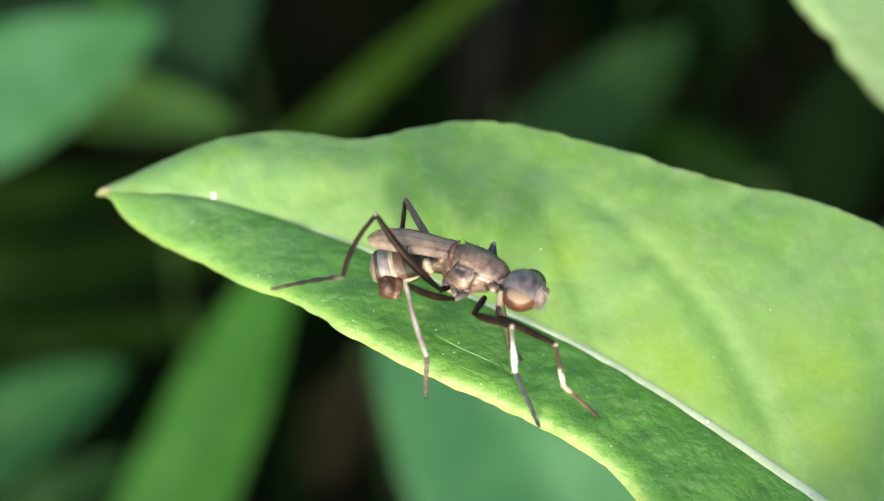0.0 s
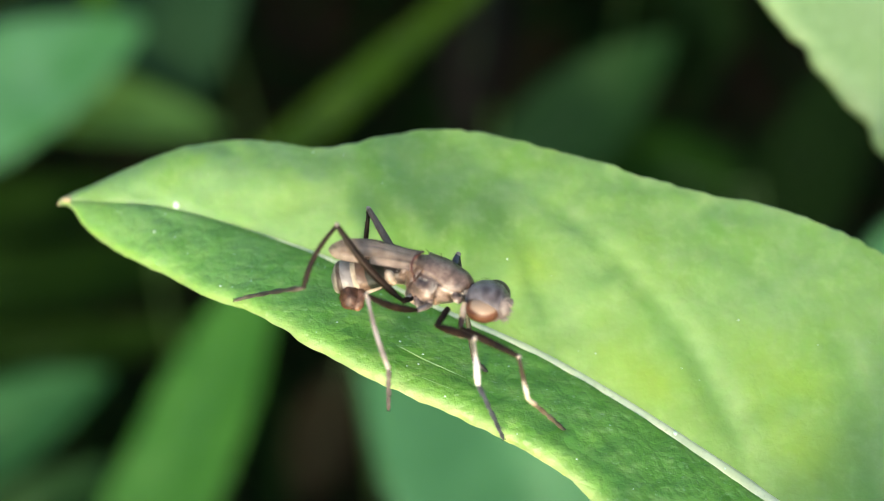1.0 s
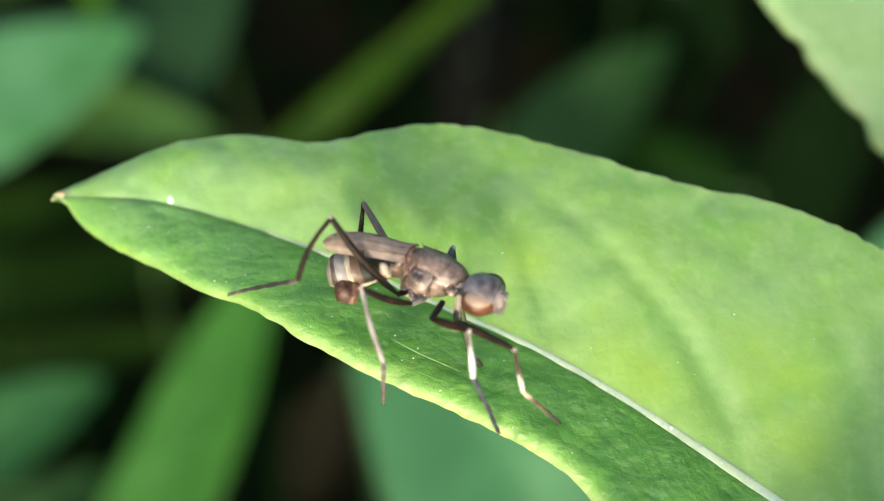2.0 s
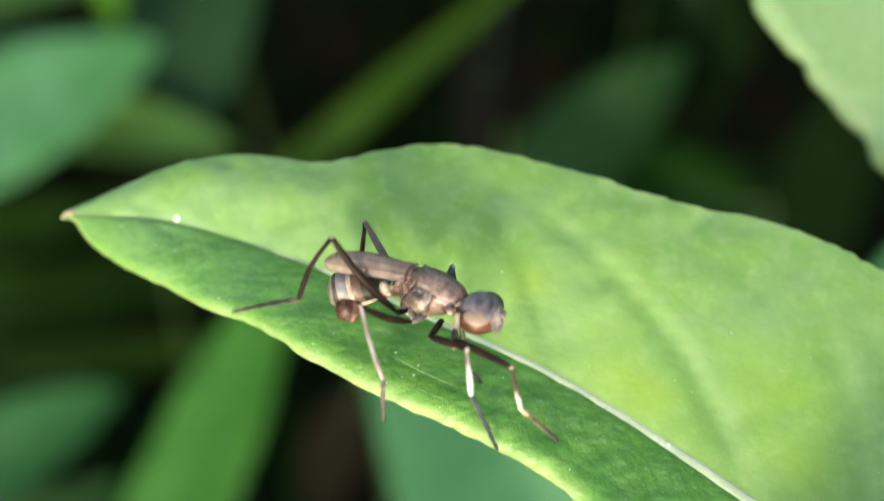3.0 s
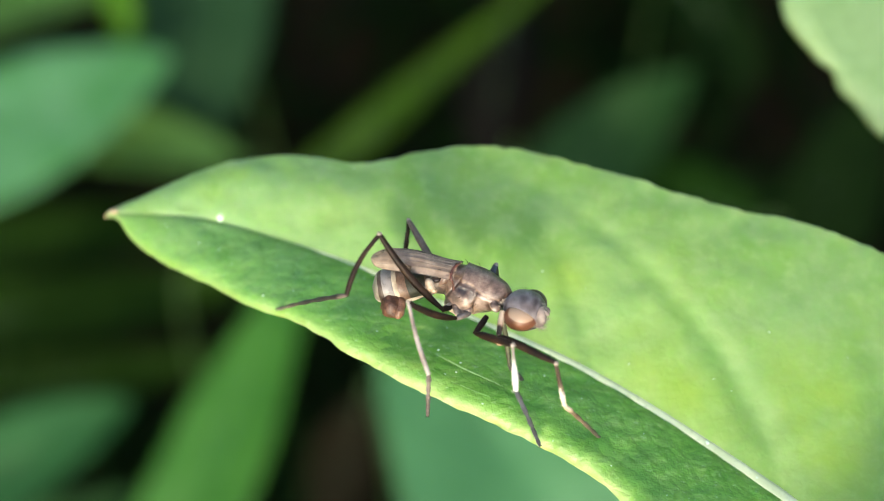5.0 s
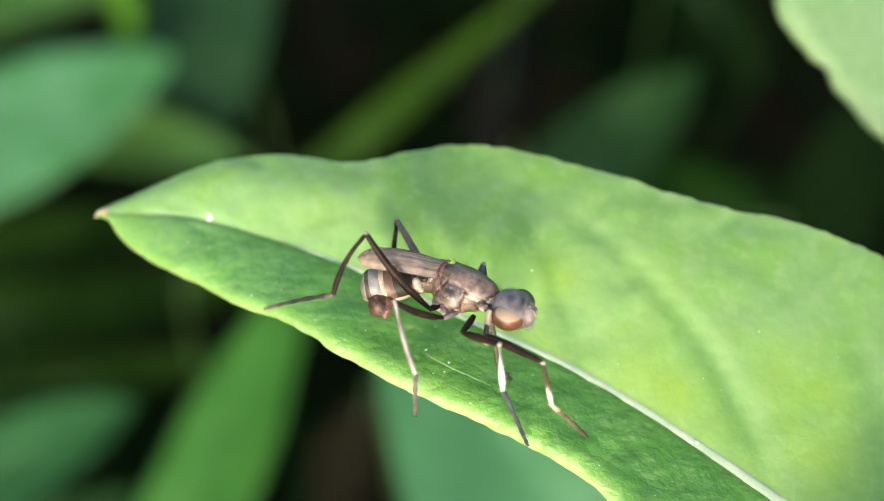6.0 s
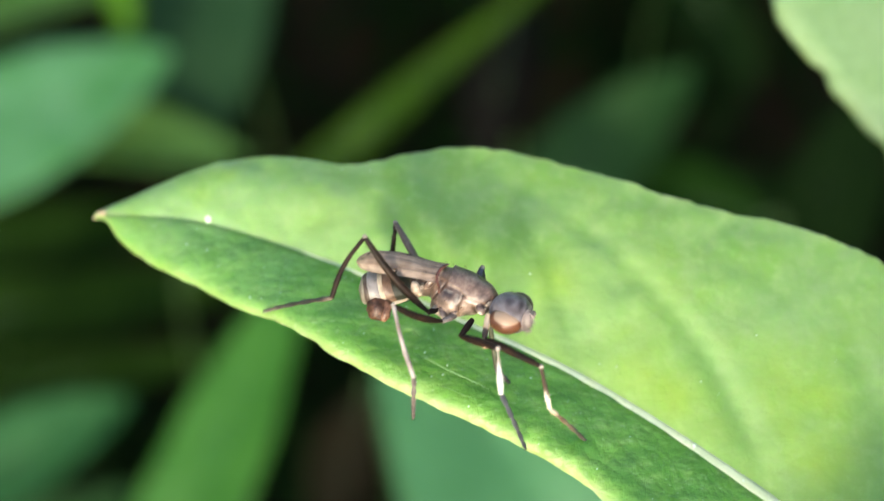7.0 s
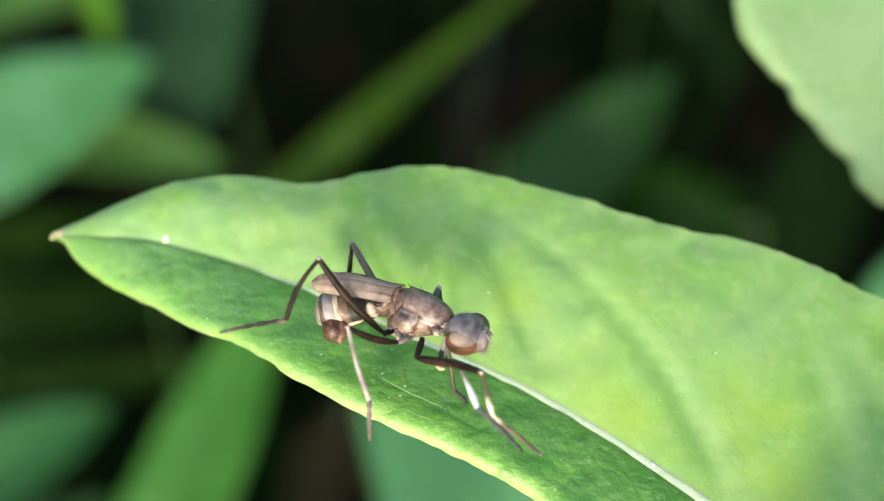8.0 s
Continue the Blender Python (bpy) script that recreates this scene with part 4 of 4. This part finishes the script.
def make_abdomen():
    rings = ((0.0, 0.20, M_AB_DARK, "dark belly ring"), (0.19, 0.47, M_AB_BLACK, "black belly ring"), (0.46, 0.60, M_AB_BROWN, "warm brown belly ring"), (0.59, 0.665, M_CREAM, "cream belly margin"),
             (0.655, 0.84, M_AB_GREY, "silver-grey belly ring"), (0.83, 0.90, M_AB_DARK, "dark brown belly margin"), (0.89, 1.0, M_AB_PALE, "pale grey end of the belly"))
    sides = 64
    for a, b, mat, label in rings:
        rows = 14
        verts, faces = [], []
        for k in range(rows + 1):
            f = k / rows
            t = a + (b - a) * f
            swell = 1.0 + 0.018 * math.sin(math.pi * min(1, f * 1.05)) + 0.006 * f
            for j in range(sides):
                q = belly_place(t + 0.008 * noise.noise(Vector((j * 0.35, a * 40, 0))), 2 * math.pi * j / sides, swell)
                verts.append(q + 0.000012 * noise.noise_vector(q * 3500))
        for k in range(rows):
            for j in range(sides):
                p, q = k * sides + j, k * sides + (j + 1) % sides
                faces.append((p, q, q + sides, p + sides))
        part("belly_segment", mesh("belly_segment", verts, faces, mat), fly, label)
    # the cream fold along the belly's lower side
    for t0, t1, a0, a1, r in ((0.64, 0.30, -0.92, -0.80, 0.085), (0.30, 0.16, -0.78, -0.6, 0.06)):
        pts = [belly_place(t0 + (t1 - t0) * k / 8, a0 + (a1 - a0) * k / 8, 0.98) for k in range(9)]
        part("belly_fold", mesh("belly_fold", *sweep(pts, [(r * MM * (0.5 + 0.5 * math.sin(math.pi * k / 8)), r * MM * (0.5 + 0.5 * math.sin(math.pi * k / 8))) for k in range(9)], 12, (0, 0.2, 1), 24, 0.00002), M_CREAM), fly, "cream fold along the belly")
    # the hanging end, in lobes
    for line, size, mat, label in ((((-1.87, -0.90, 3.72), (-1.79, -1.12, 3.76), (-1.74, -1.33, 3.80), (-1.66, -1.51, 3.82), (-1.62, -1.62, 3.82)), (0.30, 0.37, 0.33, 0.20, 0.05), M_RUST_DARK, "dark brown lumpy end of the belly"),
                                   (((-1.53, -0.95, 3.76), (-1.49, -1.16, 3.84), (-1.51, -1.34, 3.88), (-1.58, -1.53, 3.90), (-1.66, -1.62, 3.88)), (0.16, 0.22, 0.22, 0.14, 0.04), M_RUST, "rust-brown lobe of the belly's end")):
        v, g = sweep(vecs(line), [r * MM for r in size], 30, (0, 0, 1), 40)
        v = [q + 0.00005 * noise.noise_vector(q * 2300) + 0.00003 * noise.noise_vector(q * 6500) for q in v]
        part("belly_tip", mesh("belly_tip", v, g, mat), fly, label)
    rng = random.Random(14)
    pieces = []
    for _ in range(60):
        d = Vector((rng.uniform(-1, 1), rng.uniform(-1, 0.1), rng.uniform(0, 1))).normalized()
        p = Vector((-1.70, -1.27, 3.80)) * MM + Vector((d.x * 0.28, d.y * 0.32, d.z * 0.28)) * MM
        pieces.append(bristle(p, d, rng.uniform(0.00005, 0.0001), 0.000005, 0.00001))
    part("belly_hairs", mesh("belly_hairs", *joined(*pieces), M_LEG), fly, "sparse dark hairs on the belly")


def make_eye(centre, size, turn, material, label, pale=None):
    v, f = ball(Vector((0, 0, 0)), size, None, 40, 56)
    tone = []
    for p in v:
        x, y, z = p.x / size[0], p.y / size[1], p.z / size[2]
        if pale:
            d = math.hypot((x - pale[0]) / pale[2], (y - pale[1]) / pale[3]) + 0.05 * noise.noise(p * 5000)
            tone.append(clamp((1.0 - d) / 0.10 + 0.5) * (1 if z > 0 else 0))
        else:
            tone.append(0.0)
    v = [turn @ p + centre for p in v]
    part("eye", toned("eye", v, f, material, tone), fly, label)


def make_head():
    centre = Vector((2.68, -1.29, 4.20)) * MM
    turn = Euler((0, 0, radians(-20))).to_matrix()
    v, f = ball(centre, (0.735 * MM, 0.685 * MM, 0.78 * MM), turn, 48, 64)
    tone = []
    for i, p in enumerate(v):
        d = (p - centre) / MM
        n = noise.noise(p * 1700 + Vector((2, 0, 4))) + 0.5 * noise.noise(p * 4200)
        spot = bell(d.x, -0.05, 0.16) * bell(d.y, 0.42, 0.10) + 0.8 * bell(d.x, 0.34, 0.10) * bell(d.y, 0.28, 0.14)
        stripe = bell(d.x - 0.3 * d.y, 0.34, 0.06) * clamp((d.y + 0.1) * 4)
        tone.append(clamp(0.56 + 0.4 * n - 0.5 * spot + 0.25 * stripe - 0.25 * clamp((d.x - 0.05) * 2) * clamp(d.y * 3)))
        v[i] = p + (p - centre) * (0.025 * stripe - 0.02 * spot + 0.012 * n)
    part("head", toned("head", v, f, M_HEAD, tone), fly, "blue-grey crown of the head")
    t2 = Euler((radians(-14), radians(6), radians(-9))).to_matrix()
    # tan middle of the eye, with its reflected sheen put into the colour
    make_eye(Vector((2.50, -1.55, 4.62)) * MM, (0.555 * MM, 0.44 * MM, 0.42 * MM), t2, M_EYE, "copper-brown compound eye, its sheen painted as a tan middle", (-0.06, 0.17, 0.77, 0.70))
    t3 = Euler((radians(10), radians(30), radians(-25))).to_matrix()
    make_eye(Vector((3.00, -1.04, 3.85)) * MM, (0.44 * MM, 0.42 * MM, 0.5 * MM), t3, M_EYE_FAR, "dark brown compound eye")
    face = vecs(((3.03, -1.21, 4.62), (3.14, -1.37, 4.70), (3.16, -1.61, 4.68), (3.05, -1.85, 4.60)))
    v, f = sweep(face, [0.00010, 0.00020, 0.00020, 0.00008], 18, (0, 0, 1), 24, 0.00004)
    part("face", mesh("face", v, f, M_FACE), fly, "pale tan face")
    rng = random.Random(9)
    pieces = []
    for _ in range(190):
        a = curve_at(face, rng.random()) + Vector((rng.uniform(0.0, 0.16), rng.uniform(-0.12, 0.14), rng.uniform(-0.1, 0.16))) * MM
        w = Vector((1, rng.uniform(-0.9, 0.5), rng.uniform(-0.3, 0.5)))
        pieces.append(bristle(a, w, rng.uniform(0.00008, 0.00022), 0.000009, -0.00001))
    part("face_hairs", mesh("face_hairs", *joined(*pieces), M_FACE_HAIR), fly, "pale hairs on the face")
    rng = random.Random(31)
    pieces = []
    for _ in range(60):
        d = (turn @ Vector((rng.uniform(-0.9, 0.8), rng.uniform(0.35, 1), rng.uniform(-0.2, 0.8)))).normalized()
        pieces.append(bristle(centre + Vector((d.x * 0.73, d.y * 0.68, d.z * 0.77)) * MM, d + Vector((-0.4, 0.2, 0)), rng.uniform(0.00005, 0.0001), 0.000005, 0.00001))
    part("crown_hairs", mesh("crown_hairs", *joined(*pieces), M_LEG), fly, "short dark hairs on the crown")
    for a, b in (((3.27, -1.28, 4.70), (3.42, -1.45, 4.86)), ((3.35, -1.21, 4.40), (3.48, -1.36, 4.50))):
        pts = vecs((a, tuple((x + y) / 2 for x, y in zip(a, b)), b))
        part("antenna", mesh("antenna", *sweep(pts, [0.00004, 0.00008, 0.00003], 10), M_FACE), fly, "short pale antenna")


def make_wing(upper, lower, label, dip=0.0001):
    """A wing between its upper and lower edges, both from the root to the tip; pleated along its veins."""
    upper, lower = vecs(upper), vecs(lower)
    out = Vector((0, 0.3, 0.95))
    rows, cols = 60, 25

    def at(u, v):
        p = curve_at(upper, u).lerp(curve_at(lower, u), v)
        return p + out * (dip * math.sin(math.pi * v) + 0.000007 * math.sin(v * 21) * (1 - 0.6 * u))

    verts = [at(k / rows, j / (cols - 1)) for k in range(rows + 1) for j in range(cols)]
    faces = []
    for k in range(rows):
        for j in range(cols - 1):
            a = k * cols + j
            faces.append((a, a + 1, a + cols + 1, a + cols))
    tone = [clamp(0.5 + 0.3 * math.sin(j / (cols - 1) * 17 + 1.5 * noise.noise(Vector((k * 0.08, j * 0.2, 0)))) * (1 - 0.5 * k / rows)) for k in range(rows + 1) for j in range(cols)]
    wing = part("wing", toned("wing", verts, faces, M_WING, tone), fly, label)
    solid = wing.modifiers.new("thickness", 'SOLIDIFY')
    solid.thickness = 0.000012
    for v0, v1, r in ((0.0, 0.0, 0.022), (0.14, 0.10, 0.014), (0.3, 0.32, 0.011), (0.47, 0.55, 0.011), (0.66, 0.78, 0.011), (1.0, 1.0, 0.014)):
        pts = [at(u, v0 + (v1 - v0) * u) + out * 0.000008 for u in [0.99 * k / 16 for k in range(17)]]
        part("vein", mesh("vein", *sweep(pts, [r * MM * (1 - 0.55 * k / 16) for k in range(17)], 6, out, 40), M_VEIN), wing)


make_body()
make_abdomen()
make_head()
make_wing(((0.50, 0.28, 4.30), (-0.17, 0.42, 4.42), (-0.72, 0.57, 4.45), (-1.27, 0.68, 4.45), (-1.73, 0.72, 4.45), (-2.09, 0.66, 4.45), (-2.35, 0.51, 4.45), (-2.44, 0.37, 4.45)),
          ((0.29, -0.33, 4.60), (-0.07, -0.26, 4.72), (-0.58, -0.16, 4.70), (-1.08, -0.09, 4.66), (-1.54, -0.04, 4.60), (-1.94, 0.02, 4.54), (-2.28, 0.13, 4.48), (-2.44, 0.35, 4.45)), "smoky brown translucent wing folded over the belly")
make_wing(((0.63, 0.30, 3.90), (0.11, 0.39, 3.85), (-0.45, 0.56, 3.80), (-1.01, 0.69, 3.80), (-1.48, 0.73, 3.78), (-1.85, 0.69, 3.76), (-2.13, 0.56, 3.76), (-2.24, 0.43, 3.76)),
          ((0.30, 0.07, 4.00), (-0.07, 0.04, 4.05), (-0.59, 0.04, 4.05), (-1.10, 0.06, 4.02), (-1.49, 0.09, 3.98), (-1.82, 0.15, 3.92), (-2.09, 0.24, 3.84), (-2.24, 0.41, 3.76)), "smoky brown translucent wing beneath the other one")


def limb(name, length, profile, material, parent, m, label="", bow=0.0, hairs=0, sag=0.0):
    """One leg segment along its own x axis, with fine hairs; its attribute runs from its upper to its lower end."""
    n = len(profile)
    pts = [Vector((length * k / (n - 1), sag * length * math.sin(math.pi * k / (n - 1)), bow * length * math.sin(math.pi * k / (n - 1)))) for k in range(n)]
    pieces = [sweep(pts, [r * MM for r in profile], 14, (0, 0, 1), 30, 0.000008)]
    rng = random.Random(n * 7 + hairs)
    for _ in range(hairs):
        u, a = rng.uniform(0.05, 0.97), rng.uniform(0, 2 * math.pi)
        p = curve_at(pts, u)
        out = Vector((0.55, math.cos(a), math.sin(a))).normalized()
        r = curve_at(profile, u) * MM
        pieces.append(sweep([p + out * r * 0.8, p + out * (r + 0.00003), p + out * (r + 0.00007)], [0.000008, 0.000006, 0.000002], 4, (0.3, 0.9, 0.2), 2))
    v, f = joined(*pieces)
    return part(name, toned(name, v, f, material, [clamp(p.x / length) for p in v]), parent, label, m)


def along(a, b, z=(0, 0.3, 1)):
    """The pose at a whose x axis points to b."""
    x = (Vector(b) - Vector(a)).normalized()
    y = Vector(z).cross(x).normalized()
    w = x.cross(y)
    m = Matrix((x, y, w)).transposed().to_4x4()
    m.translation = a
    return m


FEMUR = [0.07, 0.135, 0.155, 0.15, 0.13, 0.10]
TIBIA = [0.085, 0.08, 0.095, 0.105, 0.09]
WIDENING = [0.06, 0.055, 0.075, 0.105, 0.115, 0.085]
TARSUS = [0.06, 0.085, 0.085, 0.06, 0.08, 0.078, 0.055, 0.075, 0.072, 0.052, 0.07, 0.066, 0.05, 0.07, 0.035]


def make_leg(kind, joints, femur=M_LEG, tibia=M_LEG, tarsus=M_FOOT, fat=1.0, shape=TIBIA, bow=0.0, hip=M_LEG, label="long dark brown leg", shin_bow=0.0, foot_fat=1.0, sag=0.0, shin_sag=0.0):
    """hip, root, knee, ankle, foot in stage millimetres. Returns the pieces that can be keyed."""
    h, r, k, a, f = vecs(joints)
    leg = limb(kind, (k - r).length, [x * fat for x in FEMUR], femur, fly, along(r, k), label, bow, 46, sag)
    inv = along(r, k).inverted()
    limb("hip", (r - h).length, [0.1 * fat, 0.13 * fat, 0.12 * fat, 0.1 * fat], hip, leg, inv @ along(h, r), "", 0, 8)
    limb("knee", 0.0002, [0.04 * fat, 0.095 * fat, 0.1 * fat, 0.04 * fat], M_KNEE, leg, Matrix.Translation(((k - r).length - 0.0001, 0, 0)), "knee with its highlight painted pale")
    shin = limb("tibia", (a - k).length, [x * fat for x in shape], tibia, leg, inv @ along(k, a), "", shin_bow, 64, shin_sag)
    foot = limb("tarsus", (f - a).length, [x * foot_fat for x in TARSUS], tarsus, leg, inv @ along(a, f), "", 0.02, 70)
    # two small claws at the foot's end
    n = (f - a).length
    for side in (-1, 1):
        pts = [Vector((n - 0.00004, 0, 0)), Vector((n + 0.00004, side * 0.00004, 0.00002)), Vector((n + 0.00009, side * 0.00007, -0.00003))]
        part("claw", mesh("claw", *sweep(pts, [0.00002, 0.000016, 0.000005], 6, (0, 0, 1), 8), M_LEG), foot)
    return leg, shin, foot


make_leg("hind_leg", ((0.24, -1.19, 4.00), (-0.06, -1.29, 4.30), (-2.09, 1.13, 5.50), (-3.16, -0.83, 5.30), (-5.99, -1.37, 1.12)), M_LEG, M_LEG, M_TARSUS, 0.86, bow=0.03, sag=0.045, shin_bow=0.03, shin_sag=-0.065)
make_leg("hind_leg", ((0.21, -0.68, 3.10), (0.02, -0.46, 2.80), (-1.26, 1.76, 2.30), (-1.43, 0.31, 1.80), (-1.93, -0.02, -0.24)), M_LEG_LIT, M_LEG, M_FOOT, 0.85, bow=0.02, label="long brown leg, sunlight put into its lighter colour")
make_leg("middle_leg", ((0.85, -1.41, 4.10), (0.40, -1.58, 4.40), (-1.14, -1.05, 5.70), (-0.48, -3.37, 5.40), (-0.54, -4.84, 3.90)), M_LEG, M_SHIN, M_SHIN_FOOT, 0.80, sag=0.055, shin_bow=0.02, shin_sag=-0.025, label="dark leg with a pale shin", hip=M_SHIN_FOOT)
make_leg("middle_leg", ((1.24, -0.87, 3.40), (1.49, -0.50, 2.90), (1.75, 0.21, 3.00), (2.26, -3.26, 2.75), (2.78, -3.84, 2.05)), M_SLATE, M_SHIN_DARK, M_FOOT, 0.85, label="slate-brown leg")
FRONT_A = ((1.92, -1.33, 4.62), (1.78, -2.11, 4.90), (3.57, -2.95, 5.70), (3.93, -4.38, 4.85), (5.43, -5.78, 2.87))
FRONT_B = ((1.40, -1.52, 4.40), (1.02, -2.05, 4.90), (2.18, -2.37, 5.90), (2.32, -3.86, 5.50), (3.22, -5.84, 3.62))
front_a = make_leg("front_leg", FRONT_A, M_LEG, M_PIED_A, M_PIED_FOOT, 0.82, hip=M_HIP, label="dark leg with a pale-ended shin")
front_b = make_leg("front_leg", FRONT_B, M_LEG, M_PIED_B, M_SLATE, 0.86, WIDENING, hip=M_LEG, label="dark leg with a white shin", foot_fat=1.05)
part("trochanter", mesh("trochanter", *sweep(vecs(((1.67, -2.32, 4.95), (1.79, -2.37, 5.02), (1.94, -2.39, 5.02))), [0.00005, 0.00008, 0.00004], 10, (0, 0, 1), 12, 0.00002), M_COXA), fly, "tan joint below the front leg")


# ---- specks ----
def make_specks():
    rng = random.Random(11)
    pieces = []
    for _ in range(520):
        u = rng.uniform(0.05, 0.85)
        v = -rng.uniform(0.05, 1.0) if rng.random() < 0.72 else rng.uniform(0.05, 0.95)
        r = (0.008 + 0.04 * rng.random() ** 3) * MM
        pieces.append(ball(leaf_place(u, v) + LEAF_UP * (r * 0.6 + 0.00008), (r, r * 0.8, r * 0.7), None, 4, 6))
    ob = new("dust_specks", mesh("dust_specks", *joined(*pieces), M_SPECK))
    ob.matrix_world = STAGE
    tagged(ob, "fine pale dust specks on the leaf", "dust", kind="stuff")


make_specks()
for spot, r in (((-8.50, 2.07, -1.27), 0.15), ((-10.66, 1.80, -1.32), 0.06), ((-6.30, 0.64, -0.30), 0.08), ((9.24, -5.95, 1.72), 0.08), ((10.88, -7.13, 2.00), 0.07), ((-4.88, 1.63, -0.93), 0.09)):
    ob = new("pale_speck", mesh("pale_speck", *ball(Vector(spot) * MM, (r * MM, r * 1.2 * MM, r * 0.9 * MM), None, 8, 12, 0.00003), M_SPECK))
    ob.matrix_world = STAGE
    tagged(ob, "tiny white speck stuck to the leaf", "speck", "specks on the leaf")


for a, b in (((7.45, -6.71, 2.96), (7.85, -6.95, 3.09)), ((6.04, -5.79, 2.71), (6.22, -5.88, 2.76)), ((8.01, -6.14, 2.26), (8.19, -6.23, 2.31)), ((9.24, -7.62, 3.00), (9.46, -7.70, 3.05))):
    a, b = Vector(a) * MM, Vector(b) * MM
    ob = new("pale_flake", mesh("pale_flake", *sweep([a, a.lerp(b, 0.5) + LEAF_UP * 0.00004, b], [0.00003, 0.00006, 0.00003], 8, LEAF_UP, 8, 0.00003), M_SPECK))
    ob.matrix_world = STAGE
    tagged(ob, "tiny dry white flake lying on the leaf", "flake", "flakes on the leaf")


def motions():
    """The front legs let go of the leaf and begin to rub against each other at the end."""
    late_a = ((7.7, (3.60, -2.64, 5.88), (4.07, -4.06, 5.06), (5.84, -5.20, 3.13)),
              (7.8, (3.25, -2.60, 6.36), (3.76, -4.08, 5.69), (5.47, -5.37, 3.81)),
              (7.9, (3.16, -2.51, 6.47), (3.66, -4.08, 6.04), (5.28, -5.45, 4.14)),
              (8.0, (3.05, -2.40, 6.59), (3.45, -3.85, 5.78), (5.17, -5.32, 4.05)))
    late_b = ((7.7, (2.19, -2.42, 5.87), (2.41, -3.93, 5.64), (3.36, -5.59, 3.50)),
              (7.8, (2.20, -2.27, 5.90), (2.69, -3.73, 5.79), (3.88, -5.35, 3.73)),
              (7.9, (2.39, -2.36, 5.59), (2.78, -3.64, 6.37), (4.11, -5.24, 4.38)),
              (8.0, (2.40, -2.26, 5.60), (2.95, -3.51, 6.33), (4.44, -5.07, 4.42)))
    for (leg, shin, foot), joints, late in ((front_a, FRONT_A, late_a), (front_b, FRONT_B, late_b)):
        h, r, k, a, f = vecs(joints)
        lengths = (k - r).length, (a - k).length, (f - a).length
        rows = [(t, (k, a, f)) for t in (0.0, 7.4, 7.6)] + [(t, tuple(vecs(p))) for t, *p in late]
        keys = [[], [], []]
        for t, (k2, a2, f2) in rows:
            k2 = r + (k2 - r).normalized() * lengths[0]
            a2 = k2 + (a2 - k2).normalized() * lengths[1]
            m = along(r, k2)
            inv = m.inverted()
            keys[0].append((t, m))
            keys[1].append((t, inv @ along(k2, a2)))
            keys[2].append((t, inv @ along(a2, f2)))
        for ob, key in zip((leg, shin, foot), keys):
            walk(ob, key)


motions()
